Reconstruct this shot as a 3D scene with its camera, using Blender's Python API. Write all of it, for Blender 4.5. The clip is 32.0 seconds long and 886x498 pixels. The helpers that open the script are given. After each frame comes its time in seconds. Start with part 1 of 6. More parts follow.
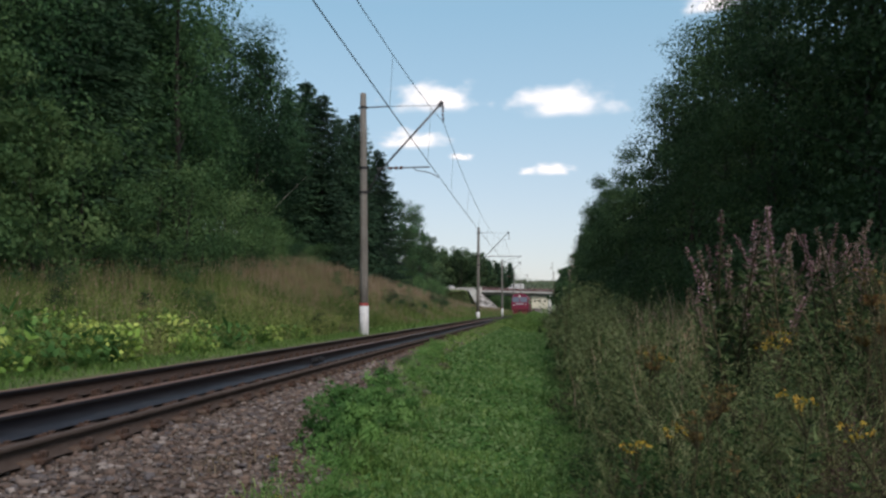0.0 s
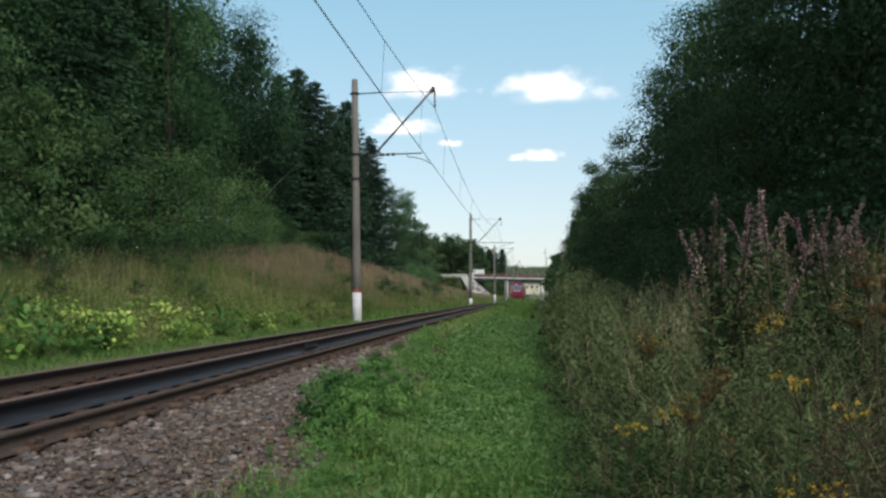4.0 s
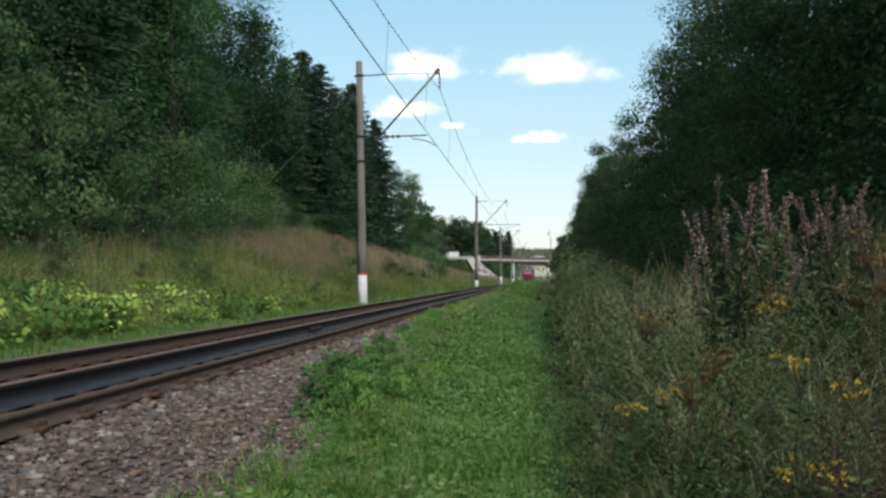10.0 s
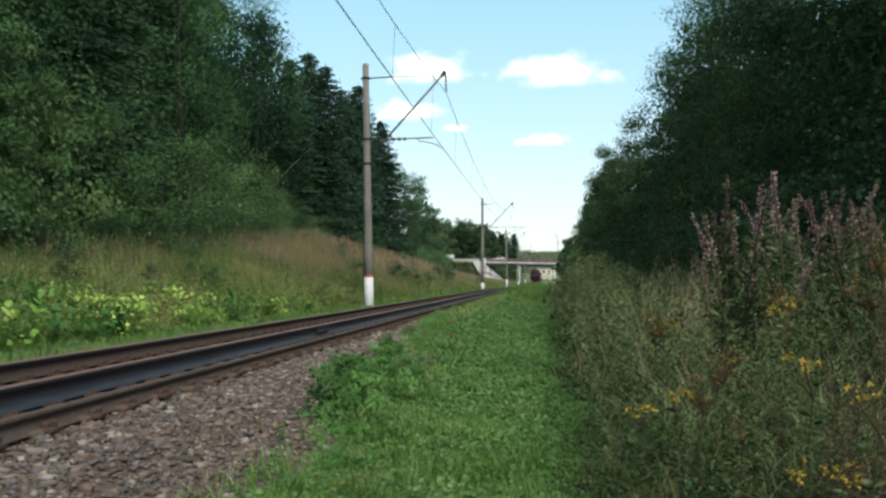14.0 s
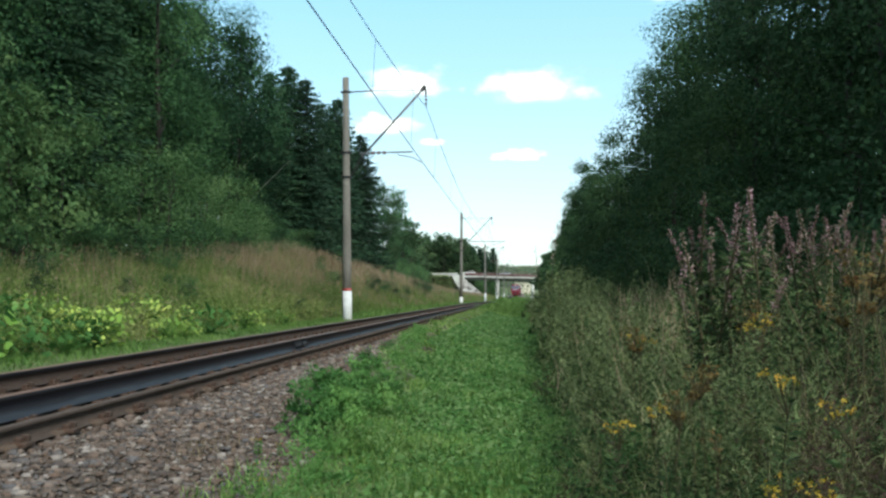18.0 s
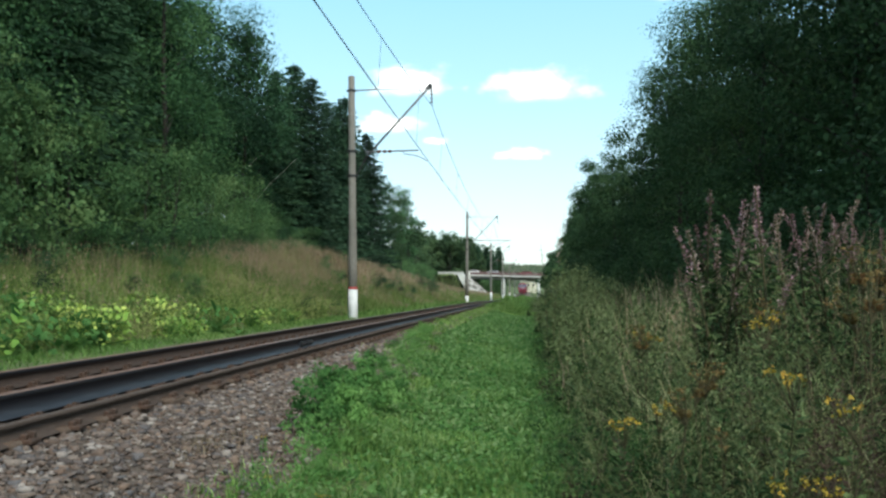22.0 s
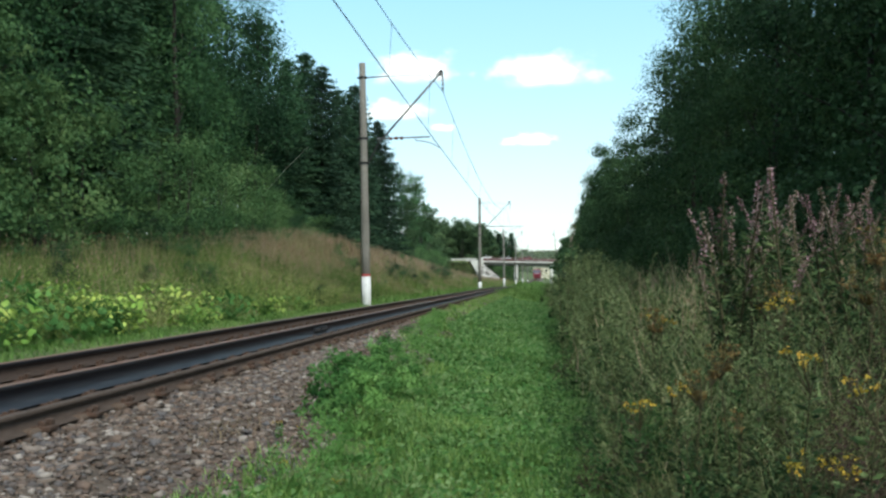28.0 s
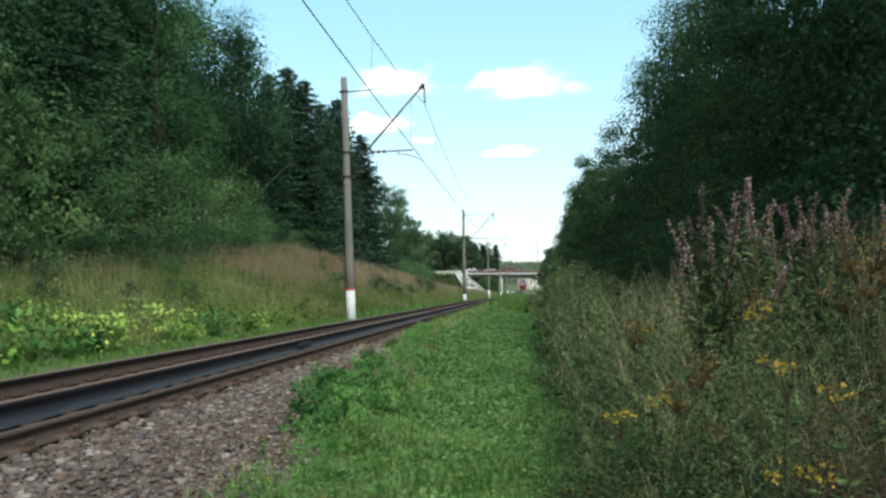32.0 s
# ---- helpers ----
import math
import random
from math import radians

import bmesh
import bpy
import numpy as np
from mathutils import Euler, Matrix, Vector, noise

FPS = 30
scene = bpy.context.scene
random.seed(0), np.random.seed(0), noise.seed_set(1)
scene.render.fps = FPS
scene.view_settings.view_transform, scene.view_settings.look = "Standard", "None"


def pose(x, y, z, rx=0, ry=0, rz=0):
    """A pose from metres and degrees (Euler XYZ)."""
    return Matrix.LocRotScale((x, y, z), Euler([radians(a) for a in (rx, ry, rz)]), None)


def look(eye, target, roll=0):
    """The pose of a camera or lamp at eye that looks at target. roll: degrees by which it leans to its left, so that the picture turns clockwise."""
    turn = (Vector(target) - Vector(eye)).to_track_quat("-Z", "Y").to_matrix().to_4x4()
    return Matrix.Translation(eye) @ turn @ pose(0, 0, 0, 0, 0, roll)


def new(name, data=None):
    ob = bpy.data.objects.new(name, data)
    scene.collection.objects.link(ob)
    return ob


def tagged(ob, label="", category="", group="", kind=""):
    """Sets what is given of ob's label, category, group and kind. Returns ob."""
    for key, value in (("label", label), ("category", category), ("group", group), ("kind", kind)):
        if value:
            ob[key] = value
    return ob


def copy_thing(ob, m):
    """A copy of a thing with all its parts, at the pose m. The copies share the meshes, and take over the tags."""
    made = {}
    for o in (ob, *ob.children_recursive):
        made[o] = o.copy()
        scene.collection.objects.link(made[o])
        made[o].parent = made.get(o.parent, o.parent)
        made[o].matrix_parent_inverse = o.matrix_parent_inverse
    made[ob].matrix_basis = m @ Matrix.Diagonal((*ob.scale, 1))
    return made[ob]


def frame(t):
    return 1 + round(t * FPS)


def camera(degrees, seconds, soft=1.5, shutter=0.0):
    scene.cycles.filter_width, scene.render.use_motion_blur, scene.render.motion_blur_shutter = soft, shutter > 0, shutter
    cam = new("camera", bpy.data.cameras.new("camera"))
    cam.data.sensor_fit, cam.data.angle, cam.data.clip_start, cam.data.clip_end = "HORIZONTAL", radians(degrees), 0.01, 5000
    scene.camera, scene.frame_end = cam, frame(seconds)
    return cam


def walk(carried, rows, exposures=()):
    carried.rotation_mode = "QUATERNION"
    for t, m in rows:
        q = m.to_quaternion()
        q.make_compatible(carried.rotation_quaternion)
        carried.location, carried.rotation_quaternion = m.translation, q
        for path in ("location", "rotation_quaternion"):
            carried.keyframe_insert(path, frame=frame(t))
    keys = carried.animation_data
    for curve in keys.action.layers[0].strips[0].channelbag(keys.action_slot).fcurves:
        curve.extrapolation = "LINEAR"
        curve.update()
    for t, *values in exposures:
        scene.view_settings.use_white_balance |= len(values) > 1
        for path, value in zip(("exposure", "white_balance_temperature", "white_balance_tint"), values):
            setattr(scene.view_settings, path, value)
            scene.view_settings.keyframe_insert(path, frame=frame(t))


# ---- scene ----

# Railway cutting between two woods; +Y runs along the track, the eye stands beside it.
cam = camera(52.0, 32.0, soft=2.6)
PATH = [
    (0, -0.001, -0.016, 1.525, 93.80, 0.07, 6.24),
    (0.5, 0.001, -0.017, 1.521, 93.36, -0.01, 6.03),
    (1, 0.005, -0.018, 1.521, 93.03, 0.01, 5.95),
    (1.5, -0.003, -0.011, 1.515, 92.94, 0.22, 6.12),
    (2, -0.006, -0.009, 1.511, 92.56, 0.14, 6.37),
    (2.5, -0.008, -0.007, 1.510, 92.51, 0.12, 6.51),
    (3, -0.004, -0.005, 1.512, 92.59, 0.17, 6.37),
    (3.5, -0.011, -0.015, 1.511, 93.00, 0.45, 5.86),
    (5.5, -0.021, -0.005, 1.510, 92.67, 0.34, 5.69),
    (6, -0.017, 0.002, 1.508, 92.63, 0.46, 5.81),
    (6.5, -0.015, 0.001, 1.509, 92.58, 0.48, 5.88),
    (7, -0.006, 0.001, 1.507, 92.48, 0.96, 5.92),
    (7.5, 0.006, 0.002, 1.506, 92.14, 1.06, 5.83),
    (8, 0.017, 0.003, 1.505, 91.96, 0.81, 6.18),
    (8.5, 0.019, -0.001, 1.505, 92.03, 1.16, 6.17),
    (9, 0.012, -0.000, 1.507, 92.14, 0.77, 6.23),
    (9.5, 0.014, 0.009, 1.501, 91.80, 0.79, 6.27),
    (10, 0.016, 0.003, 1.503, 91.85, 0.59, 6.17),
    (10.5, 0.012, -0.001, 1.503, 91.91, 0.88, 6.26),
    (11, 0.009, -0.002, 1.503, 91.92, 0.79, 6.14),
    (11.5, 0.008, -0.000, 1.501, 92.14, 0.63, 5.99),
    (12, 0.010, 0.008, 1.501, 91.88, 0.52, 6.29),
    (12.5, 0.008, 0.004, 1.503, 91.94, 0.53, 6.27),
    (13, -0.000, -0.000, 1.500, 92.00, 0.50, 6.42),
    (13.5, -0.006, -0.006, 1.500, 92.27, 0.55, 6.31),
    (14, -0.007, -0.001, 1.499, 92.01, 0.52, 6.52),
    (14.5, -0.001, -0.008, 1.502, 91.94, 0.65, 6.77),
    (16.5, -0.005, -0.002, 1.499, 92.00, 0.44, 6.41),
    (17, -0.002, -0.008, 1.499, 91.58, 0.44, 5.62),
    (17.5, -0.001, -0.013, 1.503, 92.43, 0.24, 5.03),
    (18, -0.007, -0.014, 1.505, 92.88, 0.24, 5.18),
    (18.5, 0.001, -0.013, 1.501, 93.16, 0.18, 5.34),
    (19, 0.012, -0.008, 1.501, 93.02, 0.35, 5.48),
    (19.5, 0.017, -0.006, 1.495, 92.96, 0.34, 5.77),
    (20, 0.018, -0.009, 1.503, 92.92, 0.54, 5.75),
    (20.5, 0.012, -0.021, 1.501, 93.44, 0.60, 5.38),
    (21, 0.019, -0.017, 1.492, 93.09, 1.10, 5.48),
    (21.5, 0.006, -0.007, 1.496, 92.79, 0.25, 5.22),
    (22, -0.004, -0.002, 1.495, 92.81, 0.19, 5.54),
    (22.5, -0.005, -0.014, 1.497, 93.08, 0.51, 5.62),
    (23, -0.006, -0.015, 1.494, 93.03, 0.78, 5.45),
    (23.5, -0.007, -0.007, 1.496, 92.98, 1.04, 5.38),
    (24, 0.004, -0.003, 1.496, 93.14, 0.51, 4.86),
    (24.5, -0.011, -0.022, 1.489, 93.03, 0.67, 4.96),
    (26.5, -0.014, -0.013, 1.491, 92.83, 0.79, 5.41),
    (27, -0.020, -0.008, 1.490, 92.46, 1.24, 5.98),
    (27.5, -0.017, 0.004, 1.481, 91.86, 0.96, 6.68),
    (28, -0.007, 0.001, 1.481, 91.98, 0.74, 6.36),
    (28.5, -0.002, 0.004, 1.486, 92.27, 0.96, 6.30),
    (29, 0.016, 0.002, 1.485, 92.52, 1.35, 6.40),
    (29.5, 0.027, -0.006, 1.484, 92.77, 1.30, 6.29),
    (30, 0.033, -0.006, 1.484, 92.85, 1.33, 6.23),
    (30.5, 0.026, -0.006, 1.482, 92.90, 1.24, 6.14),
    (31, 0.016, -0.013, 1.486, 93.43, 1.02, 5.36),
    (31.5, 0.019, -0.020, 1.487, 93.31, 0.87, 5.30),
    (32, 0.019, -0.012, 1.488, 92.75, 1.57, 5.42),
]
EXPO = [(0, 0.42, 6780, 15), (2, 0.54, 6800, 12), (6, 0.66, 6820, 7), (13, 0.92, 6900, 5), (19, 1.12, 6540, -1), (32, 1.12, 6580, 0)]
walk(cam, [(t, pose(*p)) for t, *p in PATH], EXPO)

# ---- light ----
SUN_AZ, SUN_EL = 148.0, 44.0   # degrees from +Y towards +X, and above the horizon
world = bpy.data.worlds.new("sky")
scene.world = world
world.use_nodes = True
wn = world.node_tree.nodes
sky = wn.new("ShaderNodeTexSky")
sky.sky_type, sky.sun_disc = "NISHITA", False
sky.sun_elevation, sky.sun_rotation = radians(SUN_EL), radians(SUN_AZ)
sky.air_density, sky.dust_density, sky.ozone_density = 1.0, 0.7, 1.0
sky_ramp = wn.new("ShaderNodeValToRGB")      # sky gradient: pale at the horizon, bluer above it, brightened overhead, unseen, to light the path
coord, split = wn.new("ShaderNodeTexCoord"), wn.new("ShaderNodeSeparateXYZ")
world.node_tree.links.new(coord.outputs["Generated"], split.inputs[0])
world.node_tree.links.new(split.outputs["Z"], sky_ramp.inputs[0])
for k, (at, c) in enumerate(((0.0, (0.60, 0.64, 0.74)), (0.10, (0.53, 0.66, 0.77)), (0.20, (0.41, 0.65, 0.79)), (0.32, (0.30, 0.60, 0.78)), (0.6, (0.62, 0.74, 0.84)), (1.0, (1.0, 1.0, 1.0)))):
    e = sky_ramp.color_ramp.elements[k] if k < 2 else sky_ramp.color_ramp.elements.new(at)
    e.position, e.color = at, (*c, 1)
gain = wn.new("ShaderNodeVectorMath")
gain.operation = "SCALE"
gain.inputs["Scale"].default_value = 4.2
haze = wn.new("ShaderNodeMix")
haze.data_type = "RGBA"
haze.inputs[0].default_value = 0.72
world.node_tree.links.new(sky_ramp.outputs[0], gain.inputs[0])
world.node_tree.links.new(sky.outputs[0], haze.inputs[6])
world.node_tree.links.new(gain.outputs[0], haze.inputs[7])
world.node_tree.links.new(haze.outputs[2], wn["Background"].inputs[0])
wn["Background"].inputs[1].default_value = 0.15
sun = new("sun", bpy.data.lights.new("sun", "SUN"))
sun.data.energy, sun.data.angle, sun.data.color = 1.6, radians(10), (1.0, 0.95, 0.86)
SUN_DIR = Vector((math.sin(radians(SUN_AZ)) * math.cos(radians(SUN_EL)),
                  math.cos(radians(SUN_AZ)) * math.cos(radians(SUN_EL)), math.sin(radians(SUN_EL))))
sun.matrix_world = look(SUN_DIR * 100, (0, 0, 0))


# ---- materials ----
def material(name, colours, rough=0.8, scale=3.0, fine=40.0, bump=0.3, metal=0.0, spread=1.0, stretch=(1, 1, 1), space="Object"):
    """Two scales of noise through a colour ramp, with fine relief."""
    m = bpy.data.materials.new(name)
    m.use_nodes = True
    n, l = m.node_tree.nodes, m.node_tree.links
    p = n["Principled BSDF"]
    p.inputs["Roughness"].default_value, p.inputs["Metallic"].default_value = rough, metal
    mp = n.new("ShaderNodeMapping")
    mp.inputs["Scale"].default_value = stretch
    if space == "World":
        l.new(n.new("ShaderNodeNewGeometry").outputs["Position"], mp.inputs[0])
    else:
        l.new(n.new("ShaderNodeTexCoord").outputs["Object"], mp.inputs[0])
    a, b = n.new("ShaderNodeTexNoise"), n.new("ShaderNodeTexNoise")
    a.inputs["Scale"].default_value, b.inputs["Scale"].default_value = scale, fine
    a.inputs["Detail"].default_value = b.inputs["Detail"].default_value = 5
    l.new(mp.outputs[0], a.inputs[0]), l.new(mp.outputs[0], b.inputs[0])
    mix = n.new("ShaderNodeMath")
    mix.operation = "MULTIPLY_ADD"
    mix.inputs[1].default_value = 0.45
    l.new(b.outputs[0], mix.inputs[0])
    sc = n.new("ShaderNodeMath")
    sc.operation = "MULTIPLY"
    sc.inputs[1].default_value = 0.55
    l.new(a.outputs[0], sc.inputs[0]), l.new(sc.outputs[0], mix.inputs[2])
    ramp = n.new("ShaderNodeValToRGB")
    fill(ramp, colours, 0.5 - 0.2 * spread, 0.5 + 0.2 * spread)
    l.new(mix.outputs[0], ramp.inputs[0]), l.new(ramp.outputs[0], p.inputs["Base Color"])
    if bump:
        bu = n.new("ShaderNodeBump")
        bu.inputs["Strength"].default_value, bu.inputs["Distance"].default_value = bump, 0.02
        l.new(b.outputs[0], bu.inputs["Height"]), l.new(bu.outputs[0], p.inputs["Normal"])
    return m


def fill(ramp, colours, lo=0.0, hi=1.0):
    e = ramp.color_ramp.elements
    while len(e) < len(colours):
        e.new(0.5)
    for i, c in enumerate(colours):
        e[i].position = lo + (hi - lo) * i / max(1, len(colours) - 1)
        e[i].color = (*c, 1)


def leafy(name, colours, through_light=0.3, rough=0.7, vary=0.4, patch=0.0, blend=0.62):
    """Leaves: each its own tone, each plant its own tint, light let through."""
    m = bpy.data.materials.new(name)
    m.use_nodes = True
    n, l = m.node_tree.nodes, m.node_tree.links
    p, out = n["Principled BSDF"], n["Material Output"]
    p.inputs["Roughness"].default_value = rough
    p.inputs["Specular IOR Level"].default_value = 0.12
    g, ob = n.new("ShaderNodeNewGeometry"), n.new("ShaderNodeObjectInfo")
    ramp = n.new("ShaderNodeValToRGB")
    fill(ramp, colours)
    src = g.outputs["Random Per Island"]
    if patch:
        nz = n.new("ShaderNodeTexNoise")
        nz.inputs["Scale"].default_value = patch
        nz.inputs["Detail"].default_value = 2
        l.new(g.outputs["Position"], nz.inputs[0])
        st = n.new("ShaderNodeMapRange")
        st.inputs[1].default_value, st.inputs[2].default_value = 0.3, 0.7
        l.new(nz.outputs[0], st.inputs[0])
        mx = n.new("ShaderNodeMix")
        mx.inputs[0].default_value = blend
        l.new(src, mx.inputs[2]), l.new(st.outputs[0], mx.inputs[3])
        src = mx.outputs[0]
    l.new(src, ramp.inputs[0])
    hsv = n.new("ShaderNodeHueSaturation")
    mr = n.new("ShaderNodeMapRange")
    mr.inputs[3].default_value, mr.inputs[4].default_value = 1 - vary, 1 + vary
    l.new(ob.outputs["Random"], mr.inputs[0]), l.new(mr.outputs[0], hsv.inputs["Value"])
    hu = n.new("ShaderNodeMapRange")
    hu.inputs[3].default_value, hu.inputs[4].default_value = 0.515, 0.485
    l.new(ob.outputs["Random"], hu.inputs[0]), l.new(hu.outputs[0], hsv.inputs["Hue"])
    l.new(ramp.outputs[0], hsv.inputs["Color"]), l.new(hsv.outputs[0], p.inputs["Base Color"])
    tr, mix = n.new("ShaderNodeBsdfTranslucent"), n.new("ShaderNodeMixShader")
    l.new(hsv.outputs[0], tr.inputs[0])
    mix.inputs[0].default_value = through_light
    l.new(p.outputs[0], mix.inputs[1]), l.new(tr.outputs[0], mix.inputs[2]), l.new(mix.outputs[0], out.inputs[0])
    return m


def plain(name, colour, rough=0.5, metal=0.0, emit=0.0):
    m = bpy.data.materials.new(name)
    m.use_nodes = True
    p = m.node_tree.nodes["Principled BSDF"]
    p.inputs["Base Color"].default_value = (*colour, 1)
    p.inputs["Roughness"].default_value, p.inputs["Metallic"].default_value = rough, metal
    if emit:
        p.inputs["Emission Color"].default_value, p.inputs["Emission Strength"].default_value = (*colour, 1), emit
    return m


SOIL = material("soil_and_turf", [(0.045, 0.065, 0.02), (0.075, 0.105, 0.03), (0.11, 0.125, 0.048)], 0.95, 0.6, 14, 0.6, space="World")
BALLAST = material("ballast_bed", [(0.036, 0.026, 0.021), (0.078, 0.057, 0.045), (0.12, 0.092, 0.075)], 0.9, 2, 22, 1.0, space="World")
WOODEN = material("old_sleeper_wood", [(0.034, 0.021, 0.015), (0.070, 0.045, 0.032), (0.105, 0.071, 0.053)], 0.85, 3, 30, 0.5, stretch=(0.3, 2, 2))
RUST = material("rusty_steel", [(0.03, 0.02, 0.016), (0.065, 0.038, 0.028), (0.11, 0.06, 0.042)], 0.75, 4, 60, 0.3, 0.3)
RAILSTEEL = material("rail_steel", [(0.024, 0.026, 0.035), (0.042, 0.045, 0.058), (0.068, 0.067, 0.076)], 0.5, 1.5, 30, 0.15, 0.55, stretch=(1, 0.1, 1))
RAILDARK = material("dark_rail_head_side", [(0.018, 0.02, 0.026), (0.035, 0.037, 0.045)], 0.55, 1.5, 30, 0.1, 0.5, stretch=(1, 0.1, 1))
RAILRUST = material("rusty_rail_web", [(0.027, 0.017, 0.014), (0.05, 0.032, 0.026), (0.072, 0.05, 0.042)], 0.8, 1.5, 40, 0.2, 0.2, stretch=(1, 0.2, 1))
RAILTOP = material("worn_rail_head", [(0.10, 0.05, 0.035), (0.17, 0.09, 0.065), (0.15, 0.12, 0.11)], 0.5, 2, 30, 0.05, 0.4, stretch=(1, 0.05, 1))
SPARERUST = material("old_brown_rail_rust", [(0.034, 0.022, 0.018), (0.06, 0.041, 0.034), (0.085, 0.061, 0.052)], 0.9, 1.2, 40, 0.2, 0.1, stretch=(1, 0.3, 1))
CONCRETE = material("weathered_concrete", [(0.11, 0.105, 0.098), (0.19, 0.178, 0.165), (0.27, 0.255, 0.235)], 0.9, 1.2, 25, 0.3, stretch=(1, 1, 0.35))
PALECON = material("pale_concrete", [(0.36, 0.36, 0.35), (0.55, 0.54, 0.52), (0.66, 0.65, 0.62)], 0.9, 0.5, 6, 0.2)
GREYCON = material("grey_weathered_concrete", [(0.20, 0.195, 0.185), (0.34, 0.33, 0.32), (0.52, 0.51, 0.49)], 0.9, 0.6, 6, 0.2)
WHITEPAINT = material("whitewash", [(0.42, 0.43, 0.46), (0.62, 0.63, 0.66), (0.72, 0.72, 0.73)], 0.7, 4, 30, 0.2)
REDPAINT = material("red_paint", [(0.35, 0.05, 0.05), (0.5, 0.07, 0.07)], 0.6, 6, 30, 0.1)
STEEL = material("galvanised_steel", [(0.10, 0.10, 0.11), (0.18, 0.18, 0.19)], 0.6, 3, 30, 0.1, 0.6)
DARKSTEEL = plain("dark_steel", (0.035, 0.035, 0.04), 0.6, 0.5)
PORCELAIN = plain("brown_porcelain", (0.12, 0.05, 0.03), 0.25)
COPPER = plain("weathered_copper", (0.05, 0.055, 0.055), 0.6, 0.6)
BARK = material("bark", [(0.012, 0.010, 0.008), (0.024, 0.02, 0.017), (0.045, 0.04, 0.033)], 0.95, 3, 25, 0.8, stretch=(2, 2, 0.4))
BIRCHBARK = material("birch_bark", [(0.06, 0.055, 0.05), (0.5, 0.48, 0.45), (0.62, 0.6, 0.57)], 0.8, 2, 9, 0.3, stretch=(0.6, 0.6, 3))
# patch: noise in the leaf colour imitates light and dark boughs of a crown.
LEAF_LEFT = leafy("broad_leaves", [(0.016, 0.045, 0.023), (0.040, 0.096, 0.043), (0.076, 0.153, 0.064)], 0.35, patch=0.42)
# Darker leaf copy: the right wood's backlit shade is put into the colour.
LEAF_RIGHT = leafy("shade_darkened_birch_leaves", [(0.013, 0.031, 0.016), (0.037, 0.078, 0.034), (0.082, 0.145, 0.060)], 0.28, patch=0.4)
# Darker copy of broad_leaves: shade zones of the left wood painted as leaf colour.
LEAF_DARK = leafy("dark_broad_leaves", [(0.010, 0.030, 0.016), (0.023, 0.058, 0.029), (0.044, 0.095, 0.043)], 0.3, patch=0.42)
BEDDIRT = material("oily_track_dirt", [(0.036, 0.023, 0.017), (0.064, 0.042, 0.031), (0.092, 0.063, 0.048)], 0.95, 2.5, 35, 0.5, space="World")
LEAF_BUSH = leafy("willow_leaves", [(0.03, 0.072, 0.03), (0.074, 0.147, 0.058), (0.155, 0.24, 0.10)], 0.35, vary=0.28, patch=0.55, blend=0.68)
NEEDLES = leafy("spruce_needles", [(0.010, 0.028, 0.016), (0.021, 0.048, 0.026), (0.038, 0.072, 0.038)], 0.1, patch=0.6)
# Far trees: sun and haze over distance are put into a paler leaf colour.
LEAF_HAZED = leafy("haze_paled_leaves", [(0.028, 0.055, 0.028), (0.055, 0.095, 0.045), (0.10, 0.15, 0.065)], 0.35, patch=0.2)
PINE = leafy("grey_green_spruce_needles", [(0.016, 0.042, 0.026), (0.032, 0.07, 0.04), (0.058, 0.105, 0.058)], 0.1, patch=0.6)
# Lighter leaf copy for a single tree: its sunlit look is put into the colour.
LEAF_LIT = leafy("lit_tree_leaves", [(0.03, 0.075, 0.032), (0.062, 0.13, 0.054), (0.11, 0.19, 0.08)], 0.35, vary=0.1, patch=0.5)
# Haze over the hillside is painted in by paling these leaves.
FARLEAF = leafy("haze_paled_hill_leaves", [(0.09, 0.12, 0.08), (0.12, 0.155, 0.10), (0.17, 0.195, 0.12)], 0.25)

# ---- mesh helpers ----
def np_mesh(name, verts, faces, mats):
    """A mesh from arrays; faces: one array (n, k) or a list of such arrays. mats: one material or (materials, index array)."""
    me = bpy.data.meshes.new(name)
    faces = faces if isinstance(faces, list) else [faces]
    faces = [np.asarray(f, dtype=np.int32) for f in faces if len(f)]
    loops = np.concatenate([f.ravel() for f in faces])
    sizes = np.concatenate([np.full(len(f), f.shape[1], dtype=np.int32) for f in faces])
    starts = np.concatenate([[0], np.cumsum(sizes)[:-1]]).astype(np.int32)
    me.vertices.add(len(verts)), me.loops.add(len(loops)), me.polygons.add(len(sizes))
    me.vertices.foreach_set("co", np.asarray(verts, dtype=np.float32).ravel())
    me.loops.foreach_set("vertex_index", loops)
    me.polygons.foreach_set("loop_start", starts)
    if isinstance(mats, tuple):
        for m in mats[0]:
            me.materials.append(m)
        me.polygons.foreach_set("material_index", np.asarray(mats[1], dtype=np.int32))
    else:
        me.materials.append(mats)
    me.update(calc_edges=True)
    return me


def thing(name, label, category, group="", m=None, kind=""):
    ob = tagged(new(name), label, category, group, kind)
    if m is not None:
        ob.matrix_world = m
    return ob


def part(name, bm, mat, parent, label="", smooth=False):
    """Links a bmesh or a mesh as one object under a thing or a part."""
    if isinstance(bm, bmesh.types.BMesh):
        me = bpy.data.meshes.new(name)
        bmesh.ops.recalc_face_normals(bm, faces=bm.faces)
        bm.to_mesh(me)
        bm.free()
        me.materials.append(mat)
    else:
        me = bm
    if smooth:
        me.polygons.foreach_set("use_smooth", [True] * len(me.polygons))
    ob = new(name, me)
    if parent is not None:
        ob.parent = parent
    return tagged(ob, label)


